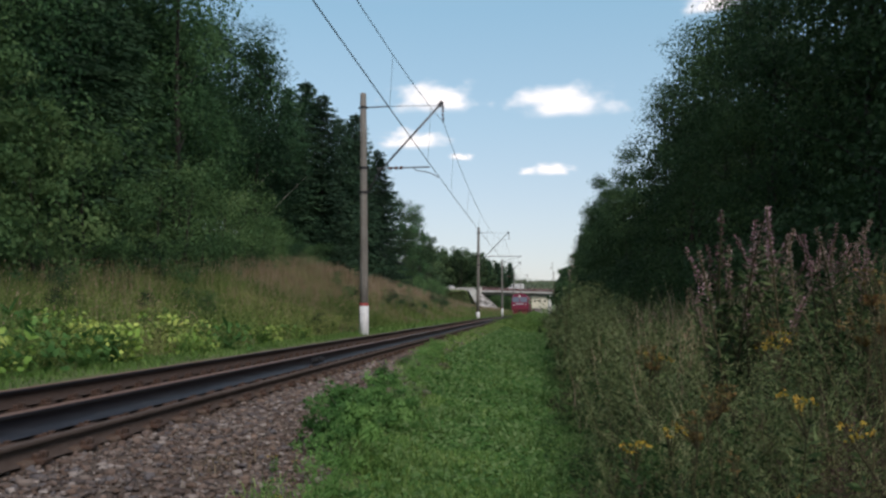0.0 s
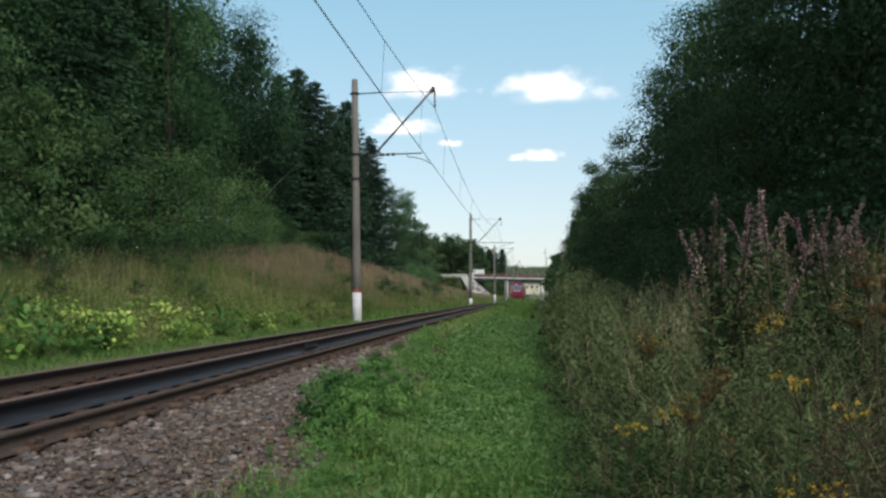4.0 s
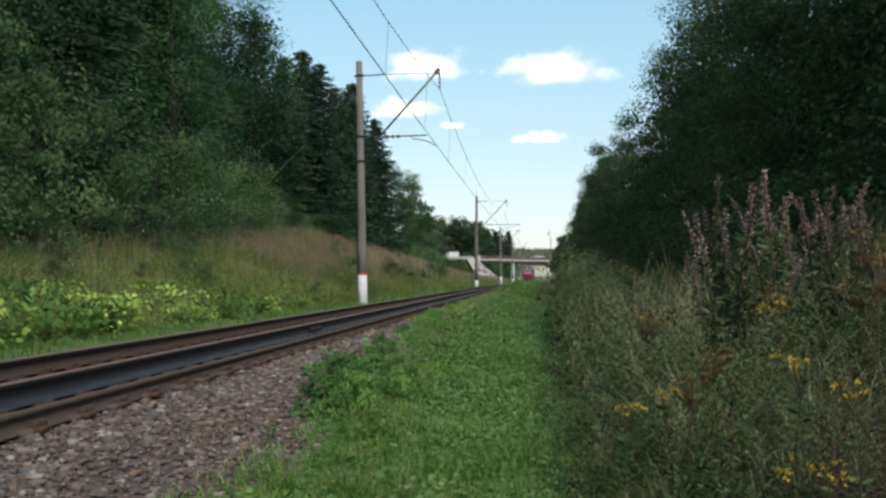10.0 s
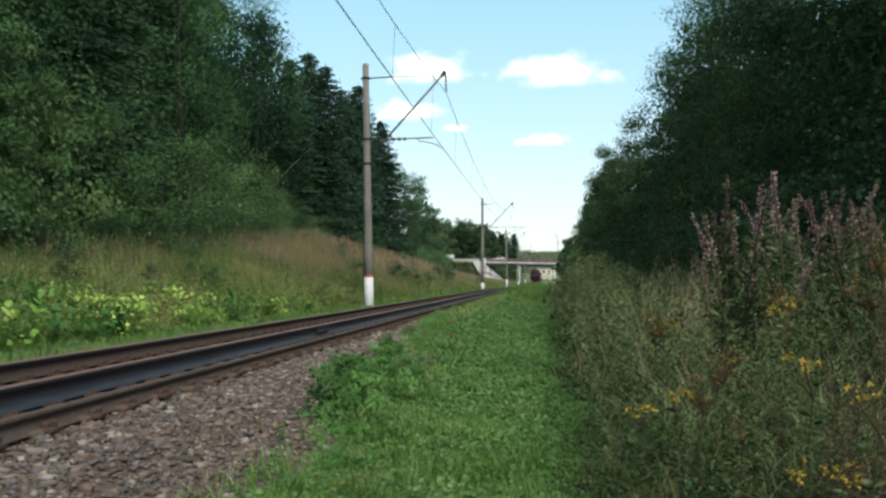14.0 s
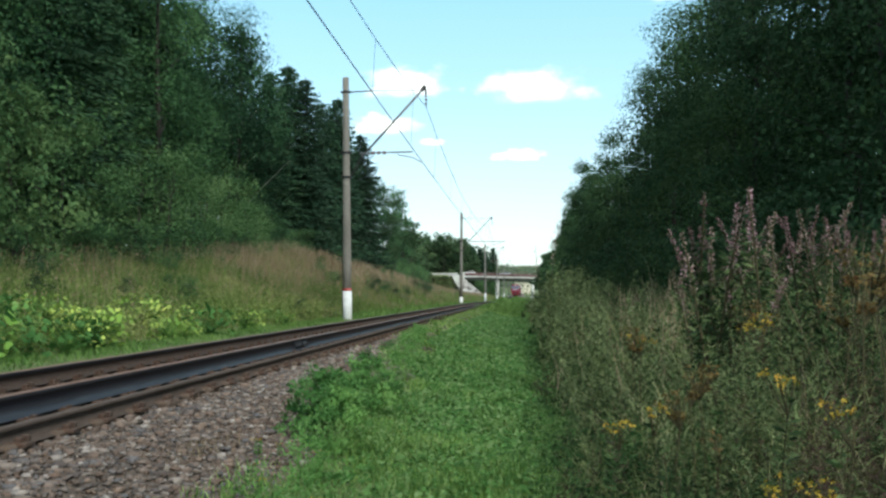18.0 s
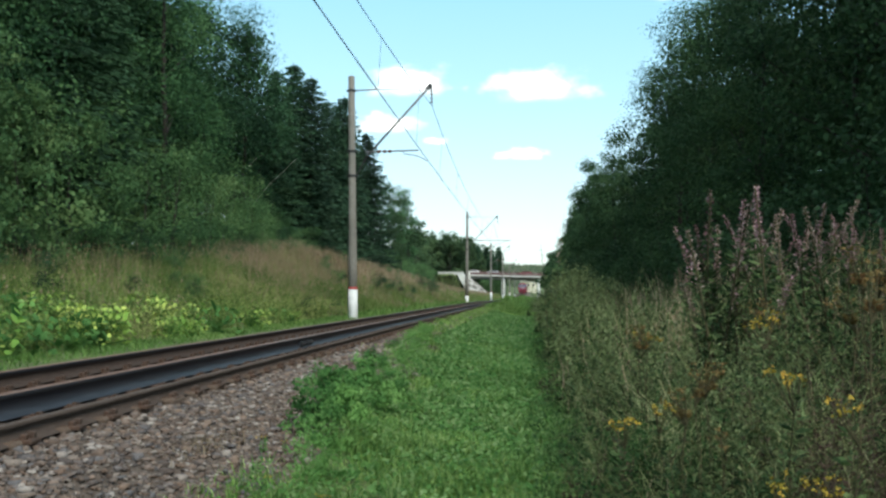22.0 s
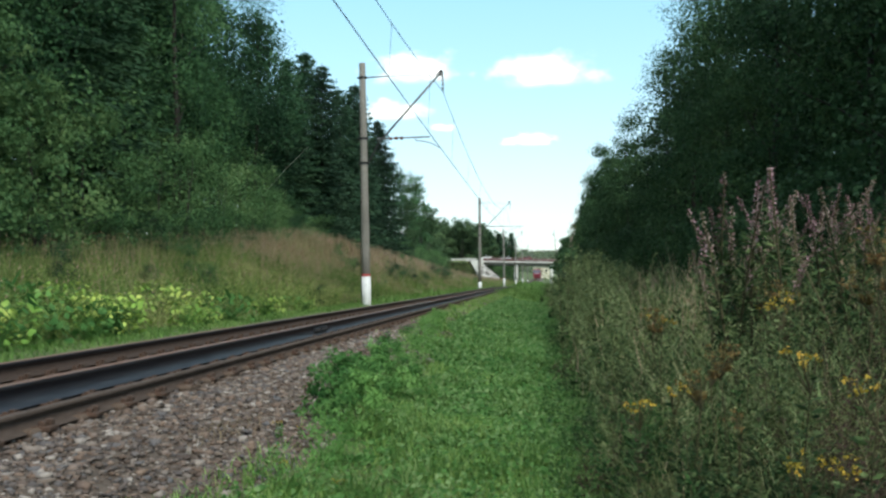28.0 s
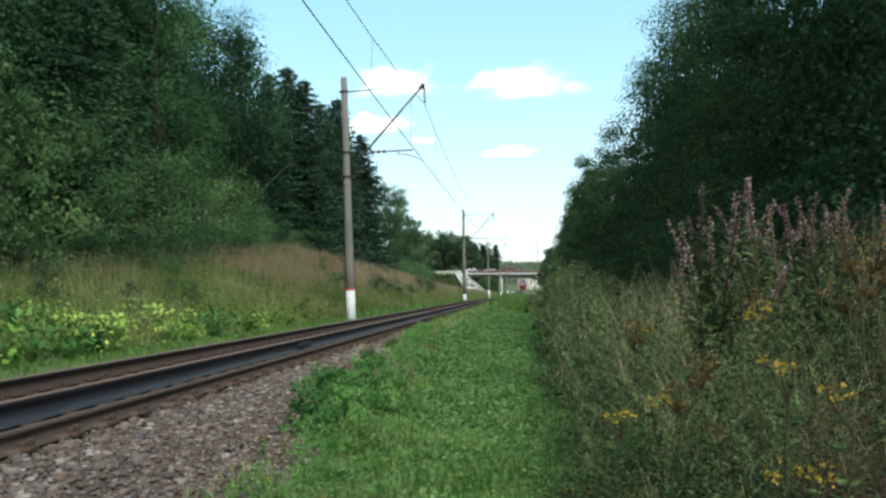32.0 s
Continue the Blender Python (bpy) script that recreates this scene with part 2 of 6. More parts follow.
def boxes(*specs, bevel=0.0):
    """Boxes (cx, cy, cz, sx, sy, sz[, pose]) in one bmesh."""
    bm = bmesh.new()
    for s in specs:
        m = Matrix.Translation(s[:3]) @ (s[6] if len(s) > 6 else Matrix()) @ Matrix.Diagonal((*s[3:6], 1))
        bmesh.ops.create_cube(bm, size=1, matrix=m)
    if bevel:
        bmesh.ops.bevel(bm, geom=bm.edges[:], offset=bevel, segments=1, affect="EDGES")
    return bm


def tube_np(points, radii, seg=6, cap=True):
    """A tapered tube through points, as arrays."""
    P, R = np.asarray(points, float), np.asarray(radii, float)
    n = len(P)
    T = np.gradient(P, axis=0)
    T /= np.linalg.norm(T, axis=1, keepdims=True) + 1e-9
    ref = np.array([0.0, 0, 1]) if abs(T[0][2]) < 0.9 else np.array([1.0, 0, 0])
    A = np.cross(T, ref)
    A /= np.linalg.norm(A, axis=1, keepdims=True) + 1e-9
    B = np.cross(T, A)
    ang = np.arange(seg) * 2 * np.pi / seg
    V = (P[:, None] + R[:, None, None] * (A[:, None] * np.cos(ang)[None, :, None] + B[:, None] * np.sin(ang)[None, :, None])).reshape(-1, 3)
    i, j = np.meshgrid(np.arange(n - 1), np.arange(seg), indexing="ij")
    F = np.stack([i * seg + j, i * seg + (j + 1) % seg, (i + 1) * seg + (j + 1) % seg, (i + 1) * seg + j], -1).reshape(-1, 4)
    return V, F


def join_np(items):
    V, F, o = [], [], 0
    for v, f in items:
        V.append(v), F.append(f + o)
        o += len(v)
    return np.concatenate(V), np.concatenate(F)


def tubes(specs, seg=8):
    """Tubes (points, radii or one radius) as one bmesh with capped ends."""
    bm = bmesh.new()
    for pts, r in specs:
        r = r if hasattr(r, "__len__") else [r] * len(pts)
        V, F = tube_np(pts, r, seg)
        vs = [bm.verts.new(v) for v in V]
        for f in F:
            bm.faces.new([vs[k] for k in f])
        bm.faces.new(vs[:seg]), bm.faces.new(vs[-seg:])
    return bm


def lathe(profile, seg=16):
    """A turned body: profile of (radius, z)."""
    bm = bmesh.new()
    rings = [[bm.verts.new((r * math.cos(a * 2 * math.pi / seg), r * math.sin(a * 2 * math.pi / seg), z)) for a in range(seg)] for r, z in profile]
    for p, q in zip(rings, rings[1:]):
        for k in range(seg):
            bm.faces.new((p[k], p[(k + 1) % seg], q[(k + 1) % seg], q[k]))
    bm.faces.new(rings[0]), bm.faces.new(rings[-1])
    return bm


def prism(outline, y0, y1):
    """An outline in (x, z) drawn out along y."""
    bm = bmesh.new()
    a = [bm.verts.new((x, y0, z)) for x, z in outline]
    b = [bm.verts.new((x, y1, z)) for x, z in outline]
    for k in range(len(a)):
        bm.faces.new((a[k], a[(k + 1) % len(a)], b[(k + 1) % len(a)], b[k]))
    bm.faces.new(a), bm.faces.new(b)
    return bm


# ---- the lie of the land ----
TRACK, RAIL = -4.45, 0.81          # the track's middle, and the height of the nearer rail's top
BRIDGE_Y, ROAD_Z = 309.0, 8.45


def track_x(y):
    return TRACK + 1.6e-5 * np.maximum(0, np.asarray(y, float) - 120) ** 2


def sag(y):
    """The line dips a little before the bridge and climbs beyond it."""
    return np.interp(np.asarray(y, float), [90, 130, 175, 230, 290, 330, 420, 480], [0, -0.22, -0.55, -0.5, -0.15, 0.1, 1.1, 1.5])


def land(x, y):
    """Height of the ground."""
    x, y = np.asarray(x, float), np.asarray(y, float)
    u = x - (track_x(y) - TRACK)
    bank = np.interp(y, [-50, 12, 30, 58, 85, 120, 200, 270, 300, 600], [0.9, 1.0, 1.6, 3.4, 3.0, 2.3, 0.8, 0.4, 0.4, 0.4])
    left = 0.5 + bank * np.clip((-8.3 - u) / 6.5, 0, 1) ** 1.2 + 0.045 * np.clip(-15 - u, 0, 60)
    z = np.where(u < -7, left, 0)
    bed = np.interp(u, [-8.3, -6.6, -6.0, -2.45, -1.75, -1.1, 0.2, 1.2, 3.0, 7.0, 40], [0.5, 0.42, 0.44, 0.44, 0.2, 0.03, 0.0, 0.12, 0.4, 0.75, 1.6])
    z = np.where(u >= -7, bed, z) + sag(y) * np.interp(u, [-14, -8, 6, 14], [0, 1, 1, 0])
    z = z + 0.05 * np.sin(x * 1.3 + 0.5 * y) * np.clip((np.abs(u + 4.3) - 3.5) / 3, 0, 1) + 0.04 * np.sin(y * 0.9 + 2 * np.sin(x))* np.clip((np.abs(u + 4.3) - 3.5) / 3, 0, 1)
    d = np.abs(y - BRIDGE_Y - 0)
    road = np.interp(d, [6.5, 17], [ROAD_Z - 0.35, 0.0])
    side = np.maximum(np.clip((-22.3 - x) / 3.0, 0, 1), np.clip((x - 12.0) / 9.0, 0, 1))
    z = np.maximum(z, road * side)
    far = np.hypot(x, y)
    z = z + np.clip((far - 500) / 900, 0, 1) ** 1.2 * 42 * np.clip((y - 300) / 300, 0, 1)
    return z


def spaced(edges, steps):
    out = []
    for (a, b), s in zip(zip(edges, edges[1:]), steps):
        out.append(np.arange(a, b, s))
    return np.concatenate(out + [[edges[-1]]])


gx = spaced([-2400, -400, -80, -26, -14, 8, 30, 90, 400, 2400], [400, 40, 6, 1.0, 0.35, 1.5, 8, 50, 400])
gy = spaced([-300, -40, 0, 30, 120, 288, 336, 600, 1500, 2600], [60, 8, 0.7, 1.5, 5, 1.5, 15, 60, 300])
GX, GY = np.meshgrid(gx, gy, indexing="ij")
gi, gj = np.meshgrid(np.arange(len(gx) - 1), np.arange(len(gy) - 1), indexing="ij")
gk = gi * len(gy) + gj
ground = new("ground", np_mesh("ground", np.stack([GX, GY, land(GX, GY)], -1).reshape(-1, 3),
                               np.stack([gk, gk + len(gy), gk + len(gy) + 1, gk + 1], -1).reshape(-1, 4), SOIL))
ground.data.polygons.foreach_set("use_smooth", [True] * len(ground.data.polygons))
tagged(ground, "turf and bare soil of a railway cutting", "ground", kind="structure")

# ballast bed under and beside the sleepers
by = spaced([-8, 40, 460], [0.5, 6])
bu = np.array([-6.75, -6.1, -5.85, -3.2, -3.0, -2.45, -2.1, -1.78, -1.6])
bz = np.array([0.44, 0.47, 0.47, 0.57, 0.59, 0.515, 0.36, 0.22, 0.08])
BX, BY = np.meshgrid(bu, by, indexing="ij")
BV = np.stack([BX + track_x(BY) - TRACK, BY, np.repeat(bz[:, None], len(by), 1) + sag(BY)], -1).reshape(-1, 3)
bi, bj = np.meshgrid(np.arange(len(bu) - 1), np.arange(len(by) - 1), indexing="ij")
bk = bi * len(by) + bj
tagged(new("ballast", np_mesh("ballast", BV, np.stack([bk, bk + len(by), bk + len(by) + 1, bk + 1], -1).reshape(-1, 4), BALLAST)),
       "bed of crushed pinkish-grey stone ballast", "ballast", kind="structure")

# oily dirt packed between the sleepers
du = np.array([-5.84, -5.83, -4.5, -3.3, -3.19, -3.15])
dz = np.array([0.45, 0.485, 0.562, 0.622, 0.618, 0.46])
DX, DY = np.meshgrid(du, spaced([-8, 40, 460], [0.18, 6]), indexing="ij")
DZ = np.repeat(dz[:, None], DX.shape[1], 1) + 0.010 * np.sin(DY * 7.0 + DX * 3) * np.sin(DY * 2.3 + 1) + sag(DY)
di, dj = np.meshgrid(np.arange(DX.shape[0] - 1), np.arange(DX.shape[1] - 1), indexing="ij")
dk = di * DX.shape[1] + dj
tagged(new("track_bed", np_mesh("track_bed", np.stack([DX + 0.02 * np.sin(DY * 5) + track_x(DY) - TRACK, DY, DZ], -1).reshape(-1, 3),
                               np.stack([dk, dk + DX.shape[1], dk + DX.shape[1] + 1, dk + 1], -1).reshape(-1, 4), BEDDIRT)),
       "brown oily dirt packed between the sleepers", "track bed", kind="structure")

def surf(x, y):
    """Height of the ground or of the ballast on it."""
    u = np.asarray(x, float) - (track_x(y) - TRACK)
    return np.maximum(land(x, y), np.where((u > -6.7) & (u < -1.62), np.interp(u, bu, bz) + sag(y), -9))


# ---- the track: rails, sleepers, plates ----
CANT = math.degrees(math.atan(0.07 / 1.52))
track = thing("railway_track", "single railway track of dark steel rails on old wooden sleepers", "railway track", kind="structure")
RAIL_OUT = [(-0.075, -0.18), (0.075, -0.18), (0.075, -0.168), (0.012, -0.15), (0.009, -0.055), (0.036, -0.04), (0.0365, -0.008), (0.028, 0), (-0.028, 0),
            (-0.0365, -0.008), (-0.036, -0.04), (-0.009, -0.055), (-0.012, -0.15), (-0.075, -0.168)]


def rail_mesh(offset, z, web):
    ys = spaced([-8, 14, 120, 460], [2, 10.6, 8])
    n = len(RAIL_OUT)
    V = np.array([[track_x(y) + offset + px, y, z + pz + sag(y)] for y in ys for px, pz in RAIL_OUT])
    i, j = np.meshgrid(np.arange(len(ys) - 1), np.arange(n), indexing="ij")
    F = np.stack([i * n + j, i * n + (j + 1) % n, (i + 1) * n + (j + 1) % n, (i + 1) * n + j], -1).reshape(-1, 4)
    j = j.ravel()
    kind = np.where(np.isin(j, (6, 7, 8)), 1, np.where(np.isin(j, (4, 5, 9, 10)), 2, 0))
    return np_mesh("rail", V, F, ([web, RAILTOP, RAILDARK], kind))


NEAR_RAIL, FAR_RAIL = 0.78, -0.78
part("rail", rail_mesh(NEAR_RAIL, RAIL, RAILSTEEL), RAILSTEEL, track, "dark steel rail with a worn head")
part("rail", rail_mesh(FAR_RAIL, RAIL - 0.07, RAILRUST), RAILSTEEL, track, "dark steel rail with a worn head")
sl = boxes((0.05, 0, -0.09, 2.85, 0.28, 0.18), bevel=0.02)
for v in sl.verts:
    v.co += Vector((0, 0.01 * noise.noise(v.co * 3), 0.008 * noise.noise(v.co * 5)))
sleeper_mesh = bpy.data.meshes.new("sleeper")
sl.to_mesh(sleeper_mesh), sl.free()
sleeper_mesh.materials.append(WOODEN)
pl = boxes((0, 0, 0.01, 0.36, 0.17, 0.02), (0.12, 0.04, 0.026, 0.04, 0.04, 0.025), (-0.12, -0.04, 0.026, 0.04, 0.04, 0.025), (0.12, -0.05, 0.024, 0.035, 0.035, 0.02), (-0.12, 0.05, 0.024, 0.035, 0.035, 0.02), bevel=0.004)
plate_mesh = bpy.data.meshes.new("tie_plate")
pl.to_mesh(plate_mesh), pl.free()
plate_mesh.materials.append(RUST)
cl = boxes((0, 0, 0.012, 0.13, 0.13, 0.03), (0.02, 0.03, 0.04, 0.05, 0.04, 0.05), (0.01, -0.035, 0.035, 0.04, 0.04, 0.045), bevel=0.006)
clip_mesh = bpy.data.meshes.new("clip")
cl.to_mesh(clip_mesh), cl.free()
clip_mesh.materials.append(RUST)
fb = boxes((0, 0, 0.01, 0.36, 0.17, 0.02), (0.11, 0.04, 0.04, 0.06, 0.06, 0.06), (0.11, -0.05, 0.035, 0.05, 0.05, 0.05), (-0.12, 0, 0.03, 0.05, 0.08, 0.03), bevel=0.004)
far_plate_mesh = bpy.data.meshes.new("tie_plate")
fb.to_mesh(far_plate_mesh), fb.free()
far_plate_mesh.materials.append(RUST)
rng = np.random.default_rng(5)
far_sleepers = []
for k in range(810):
    y = -3.0 + k * 0.545 + rng.normal(0, 0.012)
    m = pose(float(track_x(y)) + rng.normal(0, 0.02), y, RAIL - 0.18 - 0.035 - 0.02 + float(sag(y)), 0, -CANT, rng.normal(0, 0.5))
    if k < 280:
        s = part("sleeper", sleeper_mesh, WOODEN, track)
        s.matrix_basis = m
        if k < 130:
            for off in (NEAR_RAIL, FAR_RAIL):
                part("tie_plate", plate_mesh if off > 0 else far_plate_mesh, RUST, s).matrix_basis = pose(off, 0, 0.0)
    else:
        far_sleepers.append(m)
V0 = np.array([(x, y, z) for x in (-1.375, 1.375) for y in (-0.12, 0.12) for z in (-0.18, 0)])
F0 = np.array([(0, 1, 3, 2), (4, 6, 7, 5), (0, 4, 5, 1), (2, 3, 7, 6), (0, 2, 6, 4), (1, 5, 7, 3)])
fs = join_np([(np.array([m @ Vector(v) for v in V0]), F0) for m in far_sleepers])
tagged(part("sleepers", np_mesh("sleepers", *fs, WOODEN), WOODEN, track, "row of far wooden sleepers"), kind="stuff")
# an old lighter rail laid along the sleeper ends
SPARE_OUT = [(x * 0.76, z * 0.71) for x, z in RAIL_OUT]
SPARE, SPARE_TOP = 1.39, RAIL - 0.068
spare_y = spaced([-8, 14, 150], [2, 8])
SV = np.array([[track_x(y) + SPARE + px, y, SPARE_TOP + pz + sag(y)] for y in spare_y for px, pz in SPARE_OUT])
si, sj = np.meshgrid(np.arange(len(spare_y) - 1), np.arange(14), indexing="ij")
SF = np.stack([si * 14 + sj, si * 14 + (sj + 1) % 14, (si + 1) * 14 + (sj + 1) % 14, (si + 1) * 14 + sj], -1).reshape(-1, 4)
spare = thing("spare_rail", "old rusty brown rail laid along the sleeper ends", "rail")
part("rail", np_mesh("spare_rail", SV, SF, SPARERUST), SPARERUST, spare)
for k in range(70):
    y = -3.0 + k * 0.545
    part("clip", clip_mesh, RUST, spare).matrix_basis = pose(float(track_x(y)) + SPARE + 0.06, y + 0.02 * math.sin(k * 2.1), SPARE_TOP - 0.125, 0, 0, 6 * math.sin(k * 1.7))
# the rail joint with its fishplates
for off, dz, yy in ((NEAR_RAIL, 0, 14.5), (NEAR_RAIL, 0, 2.2)):
    fp = part("fishplate", boxes((0.028, 0, -0.1, 0.03, 0.8, 0.09), (-0.028, 0, -0.1, 0.03, 0.8, 0.09), (0, 0, -0.02, 0.074, 0.012, 0.045), bevel=0.005), RAILDARK, track, "dark bolted fishplate at a rail joint")
    fp.matrix_basis = pose(TRACK + off, yy, RAIL + dz)
    for q in (-0.3, -0.13, 0.13, 0.3):
        part("bolt", tubes([([(0.03, q, -0.1), (0.075, q, -0.1)], 0.02)], 6), DARKSTEEL, fp)

# ---- overhead line ----
MAST_X, MAST_Y = -7.05, (36.2, 98.0, 160.0, 222.0, 282.0, 345.0)


def mast(reach=False):
    """Concrete mast with an inclined bracket; origin at its foot, the track lies towards +x."""
    t = thing("catenary_mast", "tapered grey concrete catenary mast with a whitewashed foot", "catenary mast", "masts along the track")
    H, r = 9.75, 0.87
    part("pole", lathe([(0.20 * r, 0.6), (0.195 * r, 2), (0.175 * r, 5), (0.155 * r, 8), (0.145 * r, H - 0.03), (0.12 * r, H)], 20), CONCRETE, t, "", True)
    foot = 0.62 if reach else 1.05
    part("painted_foot", lathe([(0.186, -0.6), (0.184, foot)], 20), WHITEPAINT, t, "flaking whitewashed foot", True)
    if not reach:
        part("red_band", lathe([(0.188, 1.05), (0.186, 1.14)], 20), REDPAINT, t, "narrow red painted band", True)
    for z, r in ((6.65, 0.15), (5.65, 0.155), (9.15, 0.13)):
        c = part("clamp", lathe([(r, z - 0.05), (r + 0.02, z - 0.045), (r + 0.02, z + 0.045), (r, z + 0.05)], 16), DARKSTEEL, t, "dark steel band clamp")
        for sx in (-1, 1):
            part("bolt", boxes((sx * (r + 0.04), 0, z, 0.06, 0.1, 0.07), bevel=0.008), DARKSTEEL, c)
    # inclined tube bracket, its tie rod, and the hinge that holds the foot
    part("bracket_tube", tubes([([(0.62, 0, 6.45), (3.2, 0, 9.2)], 0.042)], 10), STEEL, t, "inclined steel bracket tube", True)
    part("bracket_foot", tubes([([(0.17, 0, 5.65), (0.62, 0, 6.45)], 0.035)], 8), DARKSTEEL, t)
    part("tie_rod", tubes([([(0.15, 0, 9.15), (1.1, 0, 9.17)], 0.028), ([(1.1, 0, 9.17), (3.12, 0, 9.13)], 0.014)], 6), STEEL, t, "thin upper tie rod")
    part("bracket_head", boxes((3.19, 0, 9.2, 0.16, 0.06, 0.26, pose(0, 0, 0, 0, 40, 0)), (3.28, 0, 9.07, 0.08, 0.05, 0.2), bevel=0.01), DARKSTEEL, t)
    ins = part("insulator_string", tubes([([(3.28, 0, 9.0), (3.3, 0, 8.4)], 0.018)], 6), DARKSTEEL, t, "hanging string of brown disc insulators")
    for k in range(3):
        part("disc", lathe([(0.02, 0.05), (0.05, 0.02), (0.06, -0.01), (0.02, -0.03)], 12), PORCELAIN, ins, "", True).matrix_basis = pose(3.285, 0, 8.88 - k * 0.15)
    arm = part("registration_tube", tubes([([(0.55, 0, 6.62), (4.75 if reach else 2.72, 0, 6.63)], 0.03)], 8), STEEL, t, "level registration tube")
    for k in range(3):
        part("insulator", tubes([([(1.05 + k * 0.22, 0, 6.62), (1.17 + k * 0.22, 0, 6.62)], [0.05, 0.075])], 10), PORCELAIN, arm)
    part("steady_arm", tubes([([(4.4, 0, 6.6), (4.35, 0, 6.5), (4.0, 0, 6.42), (3.6, 0, 6.32), (3.05, 0, 6.18)] if reach else [(2.1, 0, 6.6), (2.15, 0, 6.5), (2.5, 0, 6.45), (2.74, 0, 6.38), (2.94, 0, 6.27), (3.1, 0, 6.18)], 0.02)], 6), STEEL, t, "curved steady arm")
    part("jumper_cable", tubes([([(-0.22, 0.1, 3.2), (-0.225, 0.1, 0.6), (-0.23, 0.1, 0)], 0.016)], 5), DARKSTEEL, t, "earthing cable down the pole")
    return t


first, second = mast(), mast(True)
masts = [first, second] + [copy_thing((first, second)[k % 2], Matrix()) for k in range(len(MAST_Y) - 2)]
LEAN = (-0.5, 0.6, 0.0, 0.3, 0, 0)
for ob, y, a in zip(masts, MAST_Y, LEAN):
    ob.matrix_world = pose(MAST_X + float(track_x(y)) - TRACK + (-0.11 if y < 50 else 0.12 if y < 120 else 0), y, 0.63, 0, a, 0)


def strung(zs, xs, sag, n=14):
    """A wire from mast to mast, also past the first mast over the eye."""
    ys = [MAST_Y[0] - 62] + list(MAST_Y)
    pts = []
    for k in range(len(ys) - 1):
        for s in range(n):
            f = s / n
            pts.append((xs[k] + (xs[k + 1] - xs[k]) * f, ys[k] + (ys[k + 1] - ys[k]) * f, zs - 4 * sag * f * (1 - f)))
    return pts


STAG = [-3.25, -4.07, -4.15, -4.0, -4.1, -3.6, -3.3]
contact = thing("contact_wire", "thin dark copper contact wire above the track", "overhead wire")
part("wire", tubes([(strung(6.81, STAG, 0.12), 0.014)], 5), COPPER, contact)
carrier = thing("messenger_wire", "sagging stranded messenger wire above the contact wire", "overhead wire")
carrier_pts = strung(9.13, [-3.25] + [-3.96] * 6, 1.5)
part("wire", tubes([(carrier_pts, 0.011)], 5), COPPER, carrier)
wire_pts = strung(6.81, STAG, 0.12)
for k in range(1, len(carrier_pts), 2):
    part("dropper", tubes([([wire_pts[k], carrier_pts[k]], 0.005)], 4), COPPER, carrier, "thin dropper")

# ---- the road bridge ----
FENCE = material("maroon_fence_paint", [(0.07, 0.03, 0.035), (0.13, 0.06, 0.065), (0.30, 0.24, 0.25)], 0.7, 0.6, 6, 0.1, space="World")
ASPHALT = material("asphalt", [(0.035, 0.035, 0.037), (0.055, 0.055, 0.056), (0.075, 0.073, 0.07)], 0.9, 0.8, 40, 0.4)
STONEWORK = material("rough_slope_paving", [(0.03, 0.027, 0.024), (0.08, 0.07, 0.065), (0.40, 0.385, 0.375), (0.46, 0.45, 0.44)], 0.9, 0.7, 3, 0.6, space="World")
SLOPE = 0.03
bridge = thing("road_bridge", "concrete road bridge over the track with a maroon railing", "bridge", m=pose(-21.5, BRIDGE_Y, -0.15, 0, math.degrees(math.atan(SLOPE)), 0))
# Deck extended on its unseen far side to darken the train passing below.
part("deck", boxes((17, 2.5, 7.75, 36, 16, 0.5), bevel=0.05), CONCRETE, bridge)
part("fascia", boxes((17, -5.6, 7.80, 36, 0.25, 0.42), bevel=0.04), PALECON, bridge, "pale concrete edge beam")
part("roadway", boxes((17, 2.5, 8.04, 36, 14.6, 0.1)), ASPHALT, bridge)
for k in range(7):
    part("girder", boxes((17, -4.4 + k * 2.3, 7.1, 35, 0.5, 0.8), bevel=0.04), CONCRETE, bridge)
for x in (12.0, 24.0):
    for y in (-4.2, 0.0, 4.2, 8.6):
        part("pier", tubes([([(x, y, -1.5), (x, y, 6.6)], 0.58)], 14), PALECON, bridge, "round concrete pier", True)
    part("pier_cap", boxes((x, 2.4, 6.65, 0.9, 14.8, 0.5), bevel=0.05), PALECON, bridge)
part("abutment", boxes((0.2, -0.2, 5.4, 1.6, 10.8, 5.4), (0.3, -5.3, 7.9, 1.5, 0.7, 2.4), bevel=0.08), PALECON, bridge, "pale concrete abutment wall")
# stepped wing wall that retains the road's embankment
part("wing_wall", prism([(-3.4, 8.0), (0.0, 8.3), (0.6, 8.3), (0.6, 0.8), (-0.2, 1.2), (-0.9, 4.0)], -6.3, -5.7), PALECON, bridge, "pale concrete wing wall")
part("abutment", boxes((35.0, -0.2, 4.2, 1.6, 10.8, 8.0), bevel=0.08), PALECON, bridge, "pale concrete abutment wall")
# paved cone under the left end, in slabs
slab = boxes((0, 0, 0, 1.46, 1.4, 0.18), bevel=0.02)
slab_mesh = bpy.data.meshes.new("paving_slab")
slab.to_mesh(slab_mesh), slab.free()
slab_mesh.materials.append(STONEWORK)
